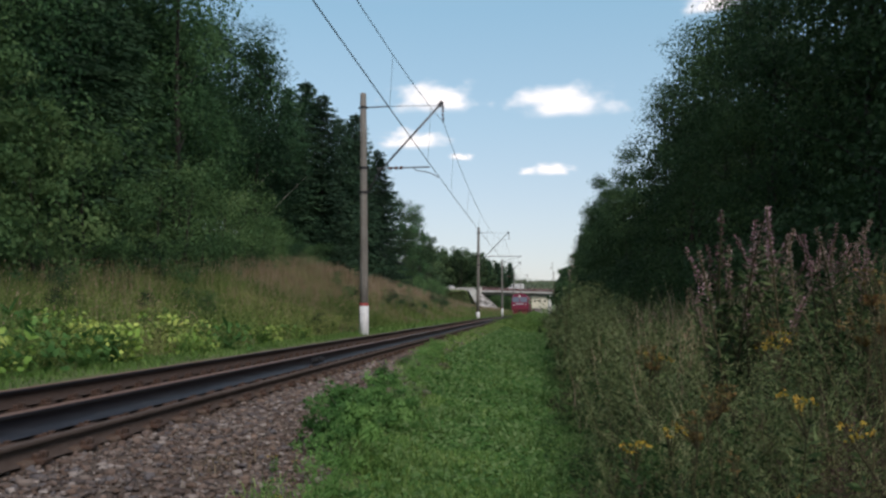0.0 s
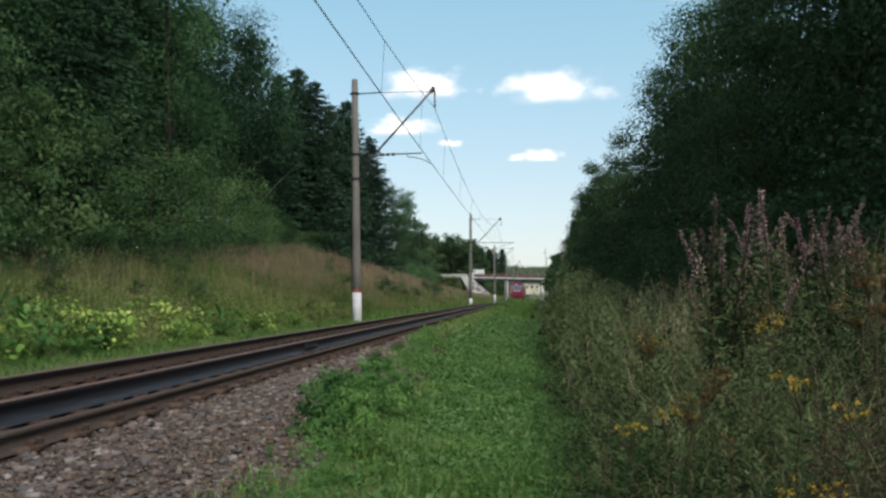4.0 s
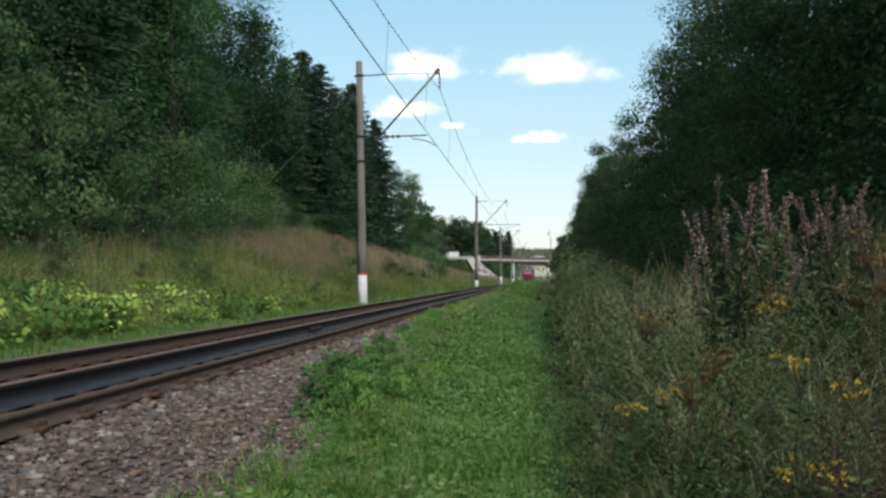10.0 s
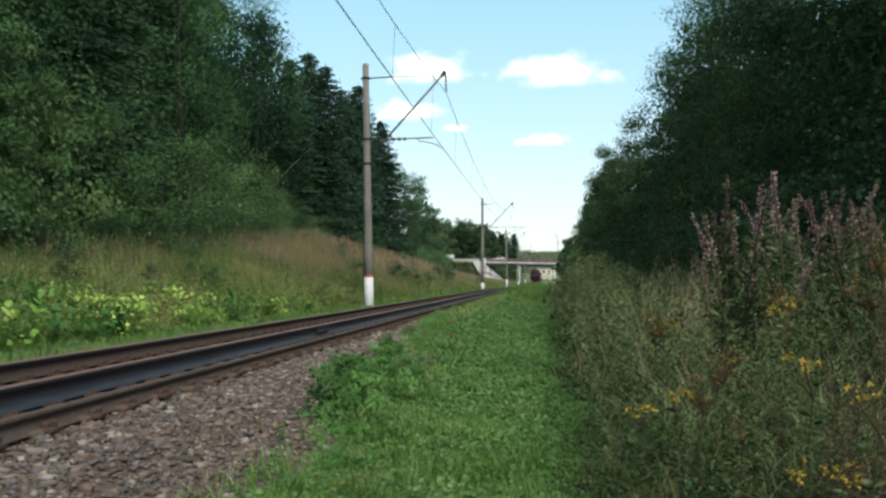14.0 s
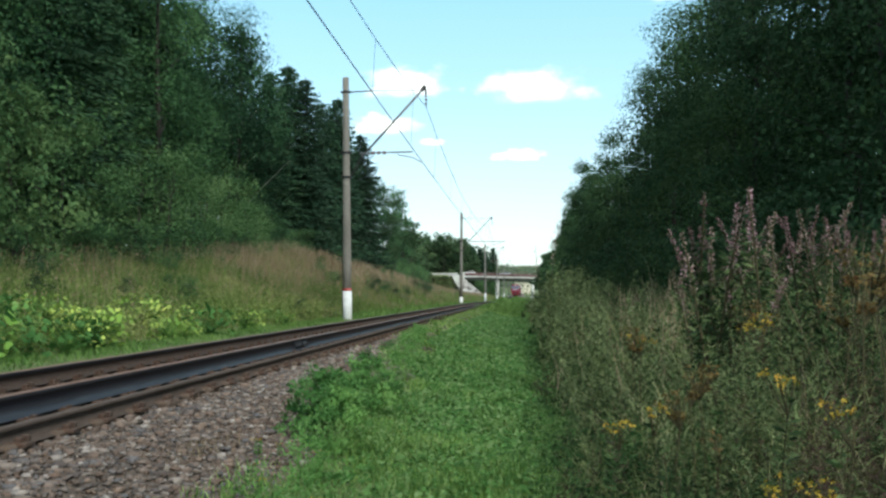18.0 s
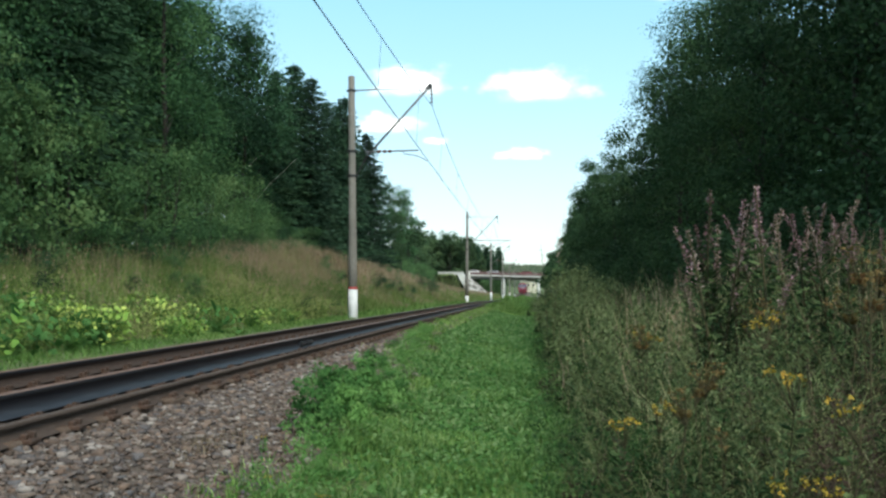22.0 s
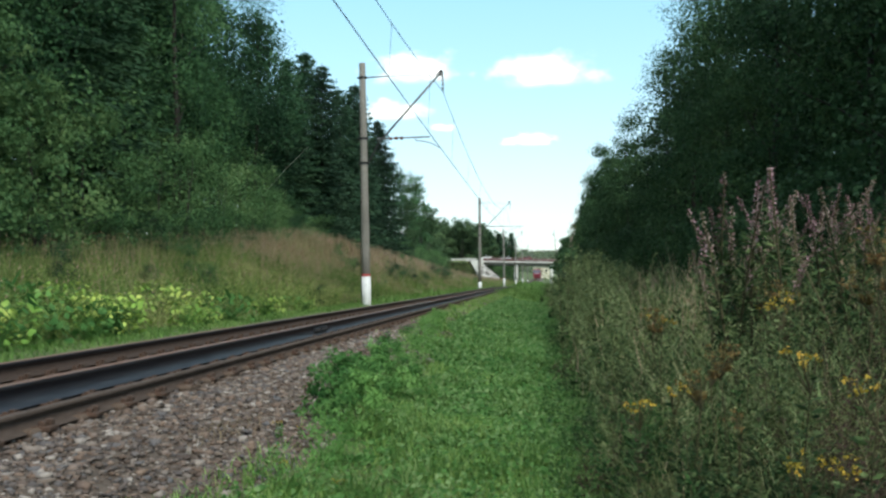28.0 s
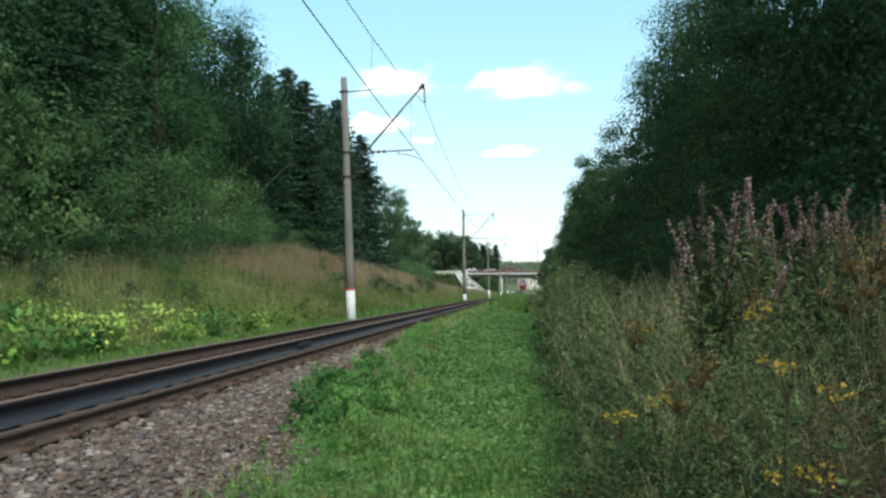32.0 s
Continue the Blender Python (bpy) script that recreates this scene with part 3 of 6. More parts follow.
for k in range(8):
    r = 1.3 + k * 1.12
    n = max(3, int(r * 1.5708 / 1.4) + 1)
    for j in range(n + 4):
        tilt = 0.03 * ((k * 7 + j * 3) % 4)
        if j < 4:      # the straight flank under the deck
            m = pose(r, -3.6 + j * 1.42, 6.5 - k * 0.9 + tilt, 0, 38.8, 0)
        else:          # round towards the cutting
            q = math.pi / 2 * (j - 3.5) / n
            m = pose(r * math.cos(q), -4.3 - r * math.sin(q), 6.5 - k * 0.9 + tilt, 0, 0, -math.degrees(q)) @ pose(0, 0, 0, 0, 38.8, 0)
        part("paving_slab", slab_mesh, STONEWORK, bridge).matrix_basis = m
for k in range(37):
    part("railing_post", boxes((k * 0.97, -5.45, 8.65, 0.09, 0.08, 1.4), bevel=0.008), FENCE, bridge)
for z in (8.3, 8.75, 9.3):
    part("handrail", boxes((17.5, -5.45, z, 36, 0.06, 0.09), bevel=0.01), FENCE, bridge)
for k in range(36):
    part("railing_panel", boxes((k * 0.97 + 0.48, -5.45, 8.52, 0.86, 0.03, 0.8), bevel=0.005), FENCE, bridge, "perforated maroon panel")
approach = thing("approach_road", "asphalt road on an embankment leading to the bridge", "road", kind="structure")
part("roadway", boxes((-82, BRIDGE_Y, ROAD_Z - 0.4, 118.6, 9.6, 0.3)), ASPHALT, approach)
guard = thing("guard_rail", "pale concrete barrier with a steel rail along the road", "guard rail", m=pose(-22.4, BRIDGE_Y - 5.7, ROAD_Z - 0.3))
for k in range(9):
    part("barrier_block", prism([(-0.3, -0.4), (0.3, -0.4), (0.24, 0.2), (0.1, 0.62), (-0.1, 0.62), (-0.24, 0.2)], -1.22, 1.22), GREYCON, guard).matrix_basis = pose(-1.3 - k * 2.5, 0, 0.04 * math.sin(k * 2.3), 0, 0, 90)
part("beam", boxes((-33, 0.1, 0.62, 20, 0.08, 0.34), bevel=0.02), STEEL, guard)
for k in range(7):
    part("post", boxes((-23.5 - k * 3, 0.16, 0.3, 0.12, 0.1, 0.8), bevel=0.01), STEEL, guard)
sign = thing("road_sign", "white back of a roadside sign on a post", "road sign", m=pose(-36.5, BRIDGE_Y - 6, ROAD_Z - 0.4))
part("post", tubes([([(0, 0, -0.5), (0, 0, 2.0)], 0.05)], 8), STEEL, sign)
part("panel", boxes((0, -0.06, 1.5, 1.1, 0.05, 1.0), bevel=0.02), WHITEPAINT, sign)

# ---- the train ----
TRAINRED = plain("bright_red_enamel", (0.185, 0.012, 0.046), 0.35)
TRAINDARK = plain("dark_red_underframe", (0.16, 0.02, 0.03), 0.6)
ROOFGREY = material("dusty_roof_paint", [(0.25, 0.24, 0.22), (0.36, 0.34, 0.31)], 0.7, 1, 12, 0.1)
DARKGLASS = plain("dark_cab_glass", (0.02, 0.025, 0.03), 0.08)
GREYBAND = plain("pale_grey_enamel", (0.45, 0.47, 0.52), 0.4)
# The sky's reflection is painted into this glass as a blue-grey base colour.
CABGLASS = plain("sky_tinted_cab_glass", (0.16, 0.18, 0.25), 0.12)
LAMPGLASS = plain("lamp_lens", (0.7, 0.7, 0.65), 0.2)
train = thing("train", "bright red railway train running away along the track", "train")
train.scale = (0.94, 1.0, 1.02)
SHELL = [(-1.72, 1.05), (1.72, 1.05), (1.74, 2.2), (1.70, 3.3), (1.45, 3.9), (0.9, 4.2), (0, 4.28), (-0.9, 4.2), (-1.45, 3.9), (-1.70, 3.3), (-1.74, 2.2)]
for k in range(2):
    y0 = k * 20.6
    car = part("carriage", prism(SHELL, y0 + (0.25 if k == 0 else 0), y0 + 19.7), TRAINRED, train, "bright red carriage body")
    bmw = prism([(x * 0.99, z + 0.035) for x, z in SHELL[3:10]] , y0 + 0.4, y0 + 19.5)
    part("roof", bmw, ROOFGREY, car, "dusty grey roof")
    for j in range(9):
        for sx in (-1, 1):
            part("window", boxes((sx * 1.735, y0 + 2.4 + j * 1.85, 2.75, 0.04, 1.15, 0.85), bevel=0.01), DARKGLASS, car)
    part("underframe", boxes((0, y0 + 9.9, 0.85, 2.7, 18.6, 0.45), (0, y0 + 9.9, 0.55, 2.2, 5, 0.5), bevel=0.04), TRAINDARK, car)
    for by_ in (3.4, 16.3):
        bg = part("bogie", boxes((0, y0 + by_, 0.55, 2.3, 3.2, 0.3), bevel=0.04), DARKSTEEL, car)
        for wy in (-1.2, 1.2):
            part("wheelset", tubes([([(-0.83, y0 + by_ + wy, 0.48), (-0.70, y0 + by_ + wy, 0.48)], 0.48), ([(0.70, y0 + by_ + wy, 0.48), (0.83, y0 + by_ + wy, 0.48)], 0.48),
                                    ([(-0.7, y0 + by_ + wy, 0.48), (0.7, y0 + by_ + wy, 0.48)], 0.08)], 16), DARKSTEEL, bg)
nose = part("cab_front", prism([(-1.68, 1.1), (1.68, 1.1), (1.7, 2.3), (1.62, 3.3), (1.3, 3.85), (0, 4.1), (-1.3, 3.85), (-1.62, 3.3), (-1.7, 2.3)], 0.0, 0.3), TRAINRED, train, "bright red flat cab end")
for x in (-0.8, 0.8):
    part("windscreen", boxes((x, -0.01, 3.1, 1.45, 0.05, 1.0), bevel=0.02), CABGLASS, nose, "cab window tinted with the sky it reflects")
part("mid_band", boxes((0, -0.015, 2.28, 1.7, 0.04, 0.22), bevel=0.01), GREYBAND, nose, "pale band on the cab end")
part("lower_panel", boxes((0, -0.02, 1.35, 3.2, 0.05, 0.45), bevel=0.02), TRAINDARK, nose)
for x in (-1.25, 1.25):
    part("tail_lamp", tubes([([(x, 0.0, 2.1), (x, -0.05, 2.1)], 0.13)], 12), LAMPGLASS, nose)
part("top_lamp", tubes([([(0, 0.02, 3.78), (0, -0.08, 3.78)], 0.2)], 12), LAMPGLASS, nose)
part("coupler", boxes((0, -0.35, 1.05, 0.35, 0.7, 0.35), bevel=0.05), DARKSTEEL, train)
part("pilot", boxes((0, 0.05, 0.6, 2.9, 0.15, 0.6), bevel=0.03), TRAINDARK, train)

# ---- road vehicles ----
CARWHITE = plain("white_car_paint", (0.72, 0.72, 0.73), 0.25)
CARSILVER = plain("silver_car_paint", (0.45, 0.47, 0.5), 0.3, 0.4)
CARDARK = plain("dark_red_car_paint", (0.18, 0.03, 0.04), 0.3)
TARPBLUE = plain("blue_tarpaulin", (0.03, 0.05, 0.28), 0.6)
CABRED = plain("red_cab_paint", (0.3, 0.03, 0.04), 0.4)
TYRE = plain("tyre_rubber", (0.02, 0.02, 0.02), 0.9)


def wheel(parent, x, y, r=0.31):
    part("wheel", tubes([([(x, y - 0.1, r), (x, y + 0.1, r)], r)], 14), TYRE, parent)


def car(paint, label, van=False):
    """A car or van that faces -x."""
    t = thing("van" if van else "car", label, "van" if van else "car", "road traffic")
    if van:
        prof = [(-2.6, 0.35), (2.6, 0.35), (2.6, 2.15), (2.45, 2.25), (-1.2, 2.25), (-1.9, 1.35), (-2.55, 1.1)]
        glass = [(-1.85, 1.35), (-0.6, 1.35), (-0.6, 1.95), (-1.3, 1.95)]
    else:
        prof = [(-2.15, 0.3), (2.15, 0.3), (2.18, 0.85), (2.0, 0.98), (1.35, 1.42), (-0.1, 1.45), (-0.95, 0.98), (-2.05, 0.82)]
        glass = [(-0.8, 0.98), (1.6, 0.98), (1.2, 1.36), (-0.08, 1.38)]
    w = 0.95 if van else 0.85
    part("body", prism(prof, -w, w), paint, t)
    part("side_window", prism(glass, -w - 0.01, w + 0.01), DARKGLASS, t, "dark side glass")
    for x in ((-1.6, 1.6) if van else (-1.35, 1.35)):
        for y in (-w + 0.1, w - 0.1):
            wheel(t, x, y)
    return t


van_a = car(CARWHITE, "white delivery van driving over the bridge", True)
van_c = car(CARWHITE, "white car halted on the bridge")
car_b = car(CARWHITE, "white car on the approach road")
car_d = car(CARSILVER, "silver car halted behind a van on the bridge")
car_e = car(CARDARK, "dark red car standing on the bridge")
lorry = thing("lorry", "lorry with a blue tarpaulin load and a red cab", "lorry", "road traffic")
part("cab", boxes((4.6, 0, 1.75, 1.9, 2.3, 2.3), bevel=0.15), CABRED, lorry, "red cab")
part("load", boxes((-0.6, 0, 2.0, 8.0, 2.45, 2.0), bevel=0.08), TARPBLUE, lorry, "blue tarpaulin cover")
part("chassis", boxes((0, 0, 0.75, 10, 1.0, 0.3), bevel=0.03), DARKSTEEL, lorry)
for x in (4.4, -1.8, -3.2):
    for y in (-1.0, 1.0):
        wheel(lorry, x, y, 0.5)

# ---- clouds drifting in the sky ----
def cloud_material():
    m = bpy.data.materials.new("cloud_vapour")
    m.use_nodes = True
    n, l = m.node_tree.nodes, m.node_tree.links
    n.remove(n["Principled BSDF"])
    em, tr, mix = n.new("ShaderNodeEmission"), n.new("ShaderNodeBsdfTransparent"), n.new("ShaderNodeMixShader")
    tc, mp, nz, ob = n.new("ShaderNodeTexCoord"), n.new("ShaderNodeMapping"), n.new("ShaderNodeTexNoise"), n.new("ShaderNodeObjectInfo")
    # The sheet glows: a cloud's sunlit white is an emission here.
    em.inputs[0].default_value, em.inputs[1].default_value = (1.0, 0.96, 0.95, 1), 1.0
    ln = n.new("ShaderNodeVectorMath")
    ln.operation = "LENGTH"
    l.new(tc.outputs["Object"], ln.inputs[0])
    add = n.new("ShaderNodeVectorMath")
    l.new(tc.outputs["Object"], mp.inputs[0])
    mp.inputs["Scale"].default_value = (1.6, 1, 1.0)
    off = n.new("ShaderNodeMath")
    off.operation = "MULTIPLY"
    off.inputs[1].default_value = 37.0
    l.new(ob.outputs["Random"], off.inputs[0])
    l.new(mp.outputs[0], add.inputs[0]), l.new(off.outputs[0], add.inputs[1])
    l.new(add.outputs[0], nz.inputs[0])
    nz.inputs["Scale"].default_value, nz.inputs["Detail"].default_value, nz.inputs["Roughness"].default_value = 1.3, 4, 0.45
    a = n.new("ShaderNodeMath")
    a.operation = "MULTIPLY_ADD"
    a.inputs[1].default_value, a.inputs[2].default_value = 1.7, -0.85
    l.new(nz.outputs[0], a.inputs[0])
    s = n.new("ShaderNodeMath")
    s.operation = "SUBTRACT"
    l.new(a.outputs[0], s.inputs[0]), l.new(ln.outputs["Value"], s.inputs[1])
    r = n.new("ShaderNodeMapRange")
    r.interpolation_type = "SMOOTHSTEP"
    r.inputs[1].default_value, r.inputs[2].default_value = -1.0, -0.05
    r.inputs[4].default_value = 0.85
    l.new(s.outputs[0], r.inputs[0])
    sp, base, cut = n.new("ShaderNodeSeparateXYZ"), n.new("ShaderNodeMapRange"), n.new("ShaderNodeMath")
    base.interpolation_type = "SMOOTHSTEP"      # level cloud base
    base.inputs[1].default_value, base.inputs[2].default_value = -0.75, -0.3
    cut.operation = "MULTIPLY"
    l.new(tc.outputs["Object"], sp.inputs[0]), l.new(sp.outputs["Z"], base.inputs[0])
    l.new(r.outputs[0], cut.inputs[0]), l.new(base.outputs[0], cut.inputs[1])
    l.new(cut.outputs[0], mix.inputs[0]), l.new(tr.outputs[0], mix.inputs[1]), l.new(em.outputs[0], mix.inputs[2])
    l.new(mix.outputs[0], n["Material Output"].inputs[0])
    return m


VAPOUR = cloud_material()
CLOUDS = []
SKY_D = 3200.0


def cloud(az, el, w, h):
    """A far cloud, az degrees right of +Y and el degrees up, w and h in degrees."""
    vs, fs_ = [], []
    for i in range(13):
        for j in range(9):
            u, v = i / 6 - 1, j / 4 - 1
            vs.append((u * 1.15, 0.12 * (u * u + v * v), v * 1.15))
    for i in range(12):
        for j in range(8):
            fs_.append((i * 9 + j, (i + 1) * 9 + j, (i + 1) * 9 + j + 1, i * 9 + j + 1))
    ob = new("cloud", np_mesh("cloud", np.array(vs), np.array(fs_), VAPOUR))
    tagged(ob, "small fair-weather cumulus cloud, white with soft edges", "cloud", "clouds over the track")
    k = SKY_D * math.tan(radians(0.5))
    ob.scale = (w * k, 100, h * k)
    CLOUDS.append((ob, az, el))
    return ob
for spec in ((-7.3, 13.2, 6.9, 2.7), (-8.7, 10.6, 5.4, 1.7), (0.95, 12.9, 7.6, 2.9), (-0.1, 8.75, 3.8, 1.1), (-5.7, 9.6, 2.0, 0.65), (10.1, 18.2, 4.6, 2.0)):
    cloud(*spec)


# ---- plants as arrays ----
def unit(rng, n, flat=1.0):
    v = rng.normal(size=(n, 3)) * (1, 1, flat)
    return v / (np.linalg.norm(v, axis=1, keepdims=True) + 1e-9)


def leaves(C, size, rng, ratio=0.6, flat=1.0, droop=0.0, axis=None, face=None):
    """A diamond leaf at each centre; face turns its flat side."""
    n = len(C)
    if face is not None:
        axis = np.cross(face + unit(rng, n) * 0.75, unit(rng, n))
    a = unit(rng, n, flat) if axis is None else axis
    a = a + np.array([0, 0, -droop])
    a /= np.linalg.norm(a, axis=1, keepdims=True) + 1e-9
    b = np.cross(a, unit(rng, n) if face is None else face + unit(rng, n) * 0.6)
    b /= np.linalg.norm(b, axis=1, keepdims=True) + 1e-9
    L = size * rng.uniform(0.65, 1.3, (n, 1))
    W = L * ratio * rng.uniform(0.8, 1.2, (n, 1))
    V = np.stack([C - a * L / 2, C + b * W / 2, C + a * L / 2, C - b * W / 2], 1).reshape(-1, 3)
    F = np.arange(4 * n).reshape(-1, 4)
    return V, F


def crown_points(rng, H, base, R, clumps, per, sigma, skew=0.75):
    """Clump centres inside an uneven crown, and leaf centres round them."""
    boughs = max(8, clumps // 5)
    h = base + (H - base) * rng.uniform(0, 1, boughs) ** 0.9
    f = (h - base) / (H - base)
    ang = rng.uniform(0, 2 * np.pi, boughs)
    lobes = 1 + 0.22 * np.sin(ang * 3 + rng.uniform(0, 6) + h * 0.9) + 0.15 * np.sin(ang * 5 + h * 1.7)
    r = R * np.clip(np.sin(np.pi * np.clip(f, 0.02, 1) ** skew) ** 0.7, 0.12, 1) * lobes * np.sqrt(rng.uniform(0.12, 1.0, boughs))
    C = np.stack([r * np.cos(ang), r * np.sin(ang), h], 1)
    C = C[rng.integers(boughs, size=clumps)] + np.clip(rng.normal(size=(clumps, 3)), -1.4, 1.4) * (R * 0.21, R * 0.21, R * 0.11)
    P = np.repeat(C, per, 0) + unit(rng, clumps * per) * (rng.uniform(0, 1, (clumps * per, 1)) ** 0.45) * sigma * 1.9 * np.array([1, 1, 0.7])
    D = P - np.repeat(C, per, 0)
    D /= np.linalg.norm(D, axis=1, keepdims=True) + 1e-9
    O = (P - (0, 0, (H + base) / 2)) / (R, R, (H - base) / 2)
    return C, P, D * 0.8 + O * 0.5 + (0, 0, 0.3)


def wood_np(rng, H, base, C, r0, limbs=16, lean=0.3):
    n = 9
    zs = np.linspace(-0.4, H * 0.93, n)
    wob = np.cumsum(rng.normal(0, lean * 0.25, (n, 2)), 0)
    tr = np.column_stack([wob - wob[0], zs])
    out = [tube_np(tr, r0 * (1 - 0.9 * np.linspace(0, 1, n)), 8)]
    for c in C[rng.permutation(len(C))[:limbs]]:
        z = max(base * 0.6, c[2] - rng.uniform(0.5, 1.0) * np.hypot(c[0], c[1]))
        z = min(z, H * 0.85)
        p0 = np.array([np.interp(z, zs, tr[:, 0]), np.interp(z, zs, tr[:, 1]), z])
        mid = (p0 + c) / 2 + np.array([0, 0, 0.15]) + rng.normal(0, 0.12, 3)
        rr = r0 * 0.32 * (1 - z / H * 0.7)
        out.append(tube_np(np.array([p0, mid, c]), [rr, rr * 0.6, rr * 0.2], 5))
    return join_np(out)


def broadleaf(seed, H, base, R, clumps, per, sigma, leaf, mat, bark, r0=0.16, ratio=0.65, core=0, limbs=14, spray=0.058):
    """A tree: fine leaves outside, and a core of larger sprays that closes the crown."""
    rng = np.random.default_rng(seed)
    C, P, N = crown_points(rng, H, base, R, clumps, per, sigma)
    sets_ = [leaves(P, leaf, rng, ratio, face=N)]
    if core:
        _, Q, N = crown_points(rng, H * 0.93, base, R * 0.84, core // 12, 12, R * 0.13)
        sets_.append(leaves(Q, R * spray, rng, 0.75, face=N))
    return np_mesh("trunk", *wood_np(rng, H, base, C, r0, limbs), bark), np_mesh("crown", *join_np(sets_), mat)


def spruce(seed, H, R, mat, spray=0.35, dense=22):
    """Whorls of drooping branches, each a spray of needle twigs."""
    rng = np.random.default_rng(seed)
    cent, axes, wood = [], [], [tube_np(np.array([(0, 0, -0.4), (0.05, 0, H * 0.5), (0, 0.05, H)]), [0.2, 0.11, 0.02], 8)]
    z = 0.6
    while z < H - 0.2:
        f = 1 - z / H
        L0 = R * (0.05 + 0.95 * f ** 0.52)
        for k in range(16):
            a = rng.uniform(0, 2 * np.pi)
            L = L0 * rng.uniform(0.4, 1.22)
            d = np.array([np.cos(a), np.sin(a), 0])
            m = max(6, int(L * dense))
            s = rng.uniform(0.1, 1, m)
            side = np.array([-d[1], d[0], 0])
            p = d * (s * L)[:, None] + side * (rng.normal(0, 0.2, m) * L * (1.1 - s * 0.7))[:, None]
            p[:, 2] += z + rng.normal(0, 0.1) + 0.10 * L - 0.42 * L * s + 0.2 * L * s ** 3 + rng.normal(0, 0.05, m) - rng.exponential(0.10, m)
            cent.append(p)
            ax = d + side * rng.normal(0, 0.55, m)[:, None] + np.array([0, 0, -0.3])
            axes.append(ax / np.linalg.norm(ax, axis=1, keepdims=True))
        z += 0.42 + 0.2 * f
    C, A = np.concatenate(cent), np.concatenate(axes)
    return np_mesh("trunk", *join_np(wood), BARK), np_mesh("crown", *leaves(C, spray, rng, 0.3, axis=A), mat)


def plant_tree(name, meshes, x, y, s, label, category="tree", group="", sz=None, turn=None):
    t = thing(name, label, category, group)
    t.matrix_world = pose(x, y, float(surf(x, y)) - 0.05, 0, 0, turn if turn is not None else (x * 97 + y * 53) % 360) @ Matrix.Diagonal((s, s, sz or s, 1))
    part("trunk", meshes[0], BARK, t)
    part("crown", meshes[1], LEAF_LEFT, t)
    return t


# unit trees; their heights are scaled where they stand
LT = [broadleaf(10 + k, 16, 2.2 + 0.6 * k, 3.0 + 0.25 * k, 135, 96, 0.5, 0.10, LEAF_DARK if k % 2 else LEAF_LEFT, BIRCHBARK if k == 1 else BARK, core=6600) for k in range(4)]
LIT_TREE = broadleaf(14, 16, 2.4, 2.6, 140, 96, 0.5, 0.10, LEAF_LIT, BARK, core=6600)
LF = [broadleaf(16 + k, 16, 2.0, 2.9, 120, 40, 0.45, 0.22, (LEAF_LEFT, LEAF_HAZED)[k], BARK, core=3000) for k in range(2)]
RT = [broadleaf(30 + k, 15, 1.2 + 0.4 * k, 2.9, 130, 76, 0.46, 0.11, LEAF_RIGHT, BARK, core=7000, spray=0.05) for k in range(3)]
BK = [broadleaf(45 + k, 16, 1.0, 3.2, 70, 16, 0.6, 0.42, LEAF_LEFT, BARK, core=600, limbs=6) for k in range(2)]
BR = [broadleaf(47 + k, 15, 0.6, 3.1, 70, 16, 0.6, 0.42, LEAF_RIGHT, BARK, core=600, limbs=6) for k in range(2)]
FT = [broadleaf(50 + k, 15, 1.5, 3.0, 48, 16, 0.6, 0.55, LEAF_HAZED, BARK, core=360, limbs=5) for k in range(2)]
FR = [broadleaf(60 + k, 12, 0.4, 2.6, 44, 16, 0.5, 0.46, LEAF_RIGHT, BARK, core=240, limbs=5) for k in range(2)]
SP = [spruce(70 + k, 18, 3.7, PINE) for k in range(2)]
SN = [spruce(74, 18, 2.9, NEEDLES, 0.27, 30)]
SF = [spruce(76 + k, 18, 3.7, PINE, 0.75, 7) for k in range(2)]
BU = [broadleaf(80 + k, 4.2, 0.1, 1.9, 46, 26, 0.34, 0.135, LEAF_BUSH, BARK, 0.05, 0.5, core=240, limbs=6) for k in range(3)]

rng = np.random.default_rng(11)
WOODS_L, WOODS_R = "trees of the wood beyond the track", "trees of the wood beside the path"
# left wood: (x, y, height, kind) for the trees that make its outline, then the ranks behind
EDGE_L = [(-20.2, 62, 20.8, 3), (-20.7, 64.5, 19.2, 1), (-21.8, 58, 20.6, 3), (-23.2, 55, 18.2, 1), (-19.2, 72, 19.9, 's'), (-17.9, 72.5, 18.9, 's'), (-20.3, 70.5, 19.0, 's'), (-17.9, 79, 18.2, 's'), (-18.0, 86, 20.2, 's'), (-18.4, 90, 18.4, 's'), (-17.2, 94, 18.0, 's'),
          (-18.8, 31, 23, 'n'), (-19.2, 34.5, 25, 'n'), (-19.6, 38, 23, 'n'), (-19.0, 45.0, 24, 4), (-22.0, 50, 23, 2), (-22.5, 67, 14, 2), (-22.8, 73, 15, 3), (-22.8, 83, 14, 0), (-22.6, 92, 13, 1),
          (-21.5, 103, 14.2, 2), (-22, 112, 14.4, 3), (-22, 121, 14.0, 0), (-22.5, 131, 14.5, 2), (-22.5, 142, 15, 1), (-23, 152, 15.5, 3), (-23, 160, 16, 0)]
for x, y, h, k in EDGE_L:
    h = h - float(land(x, y)) + (4.0 if y > 100 and k not in ('s', 'n') else 0.6)
    if k in ('s', 'n'):
        plant_tree("spruce_tree", SP[int(y) % 2] if k == 's' else SN[0], x, y, (0.9 if k == 's' else 1.15) + 0.05 * (int(y) % 3), "dark green spruce with drooping tiers of branches", "spruce", WOODS_L, sz=h / 18)
    else:
        plant_tree("deciduous_tree", LIT_TREE if k == 4 else LF[k % 2] if y > 95 else LT[k], x, y, h / 16, "tall dark green broadleaf tree at the wood's edge", "tree", WOODS_L)
y = 17.0
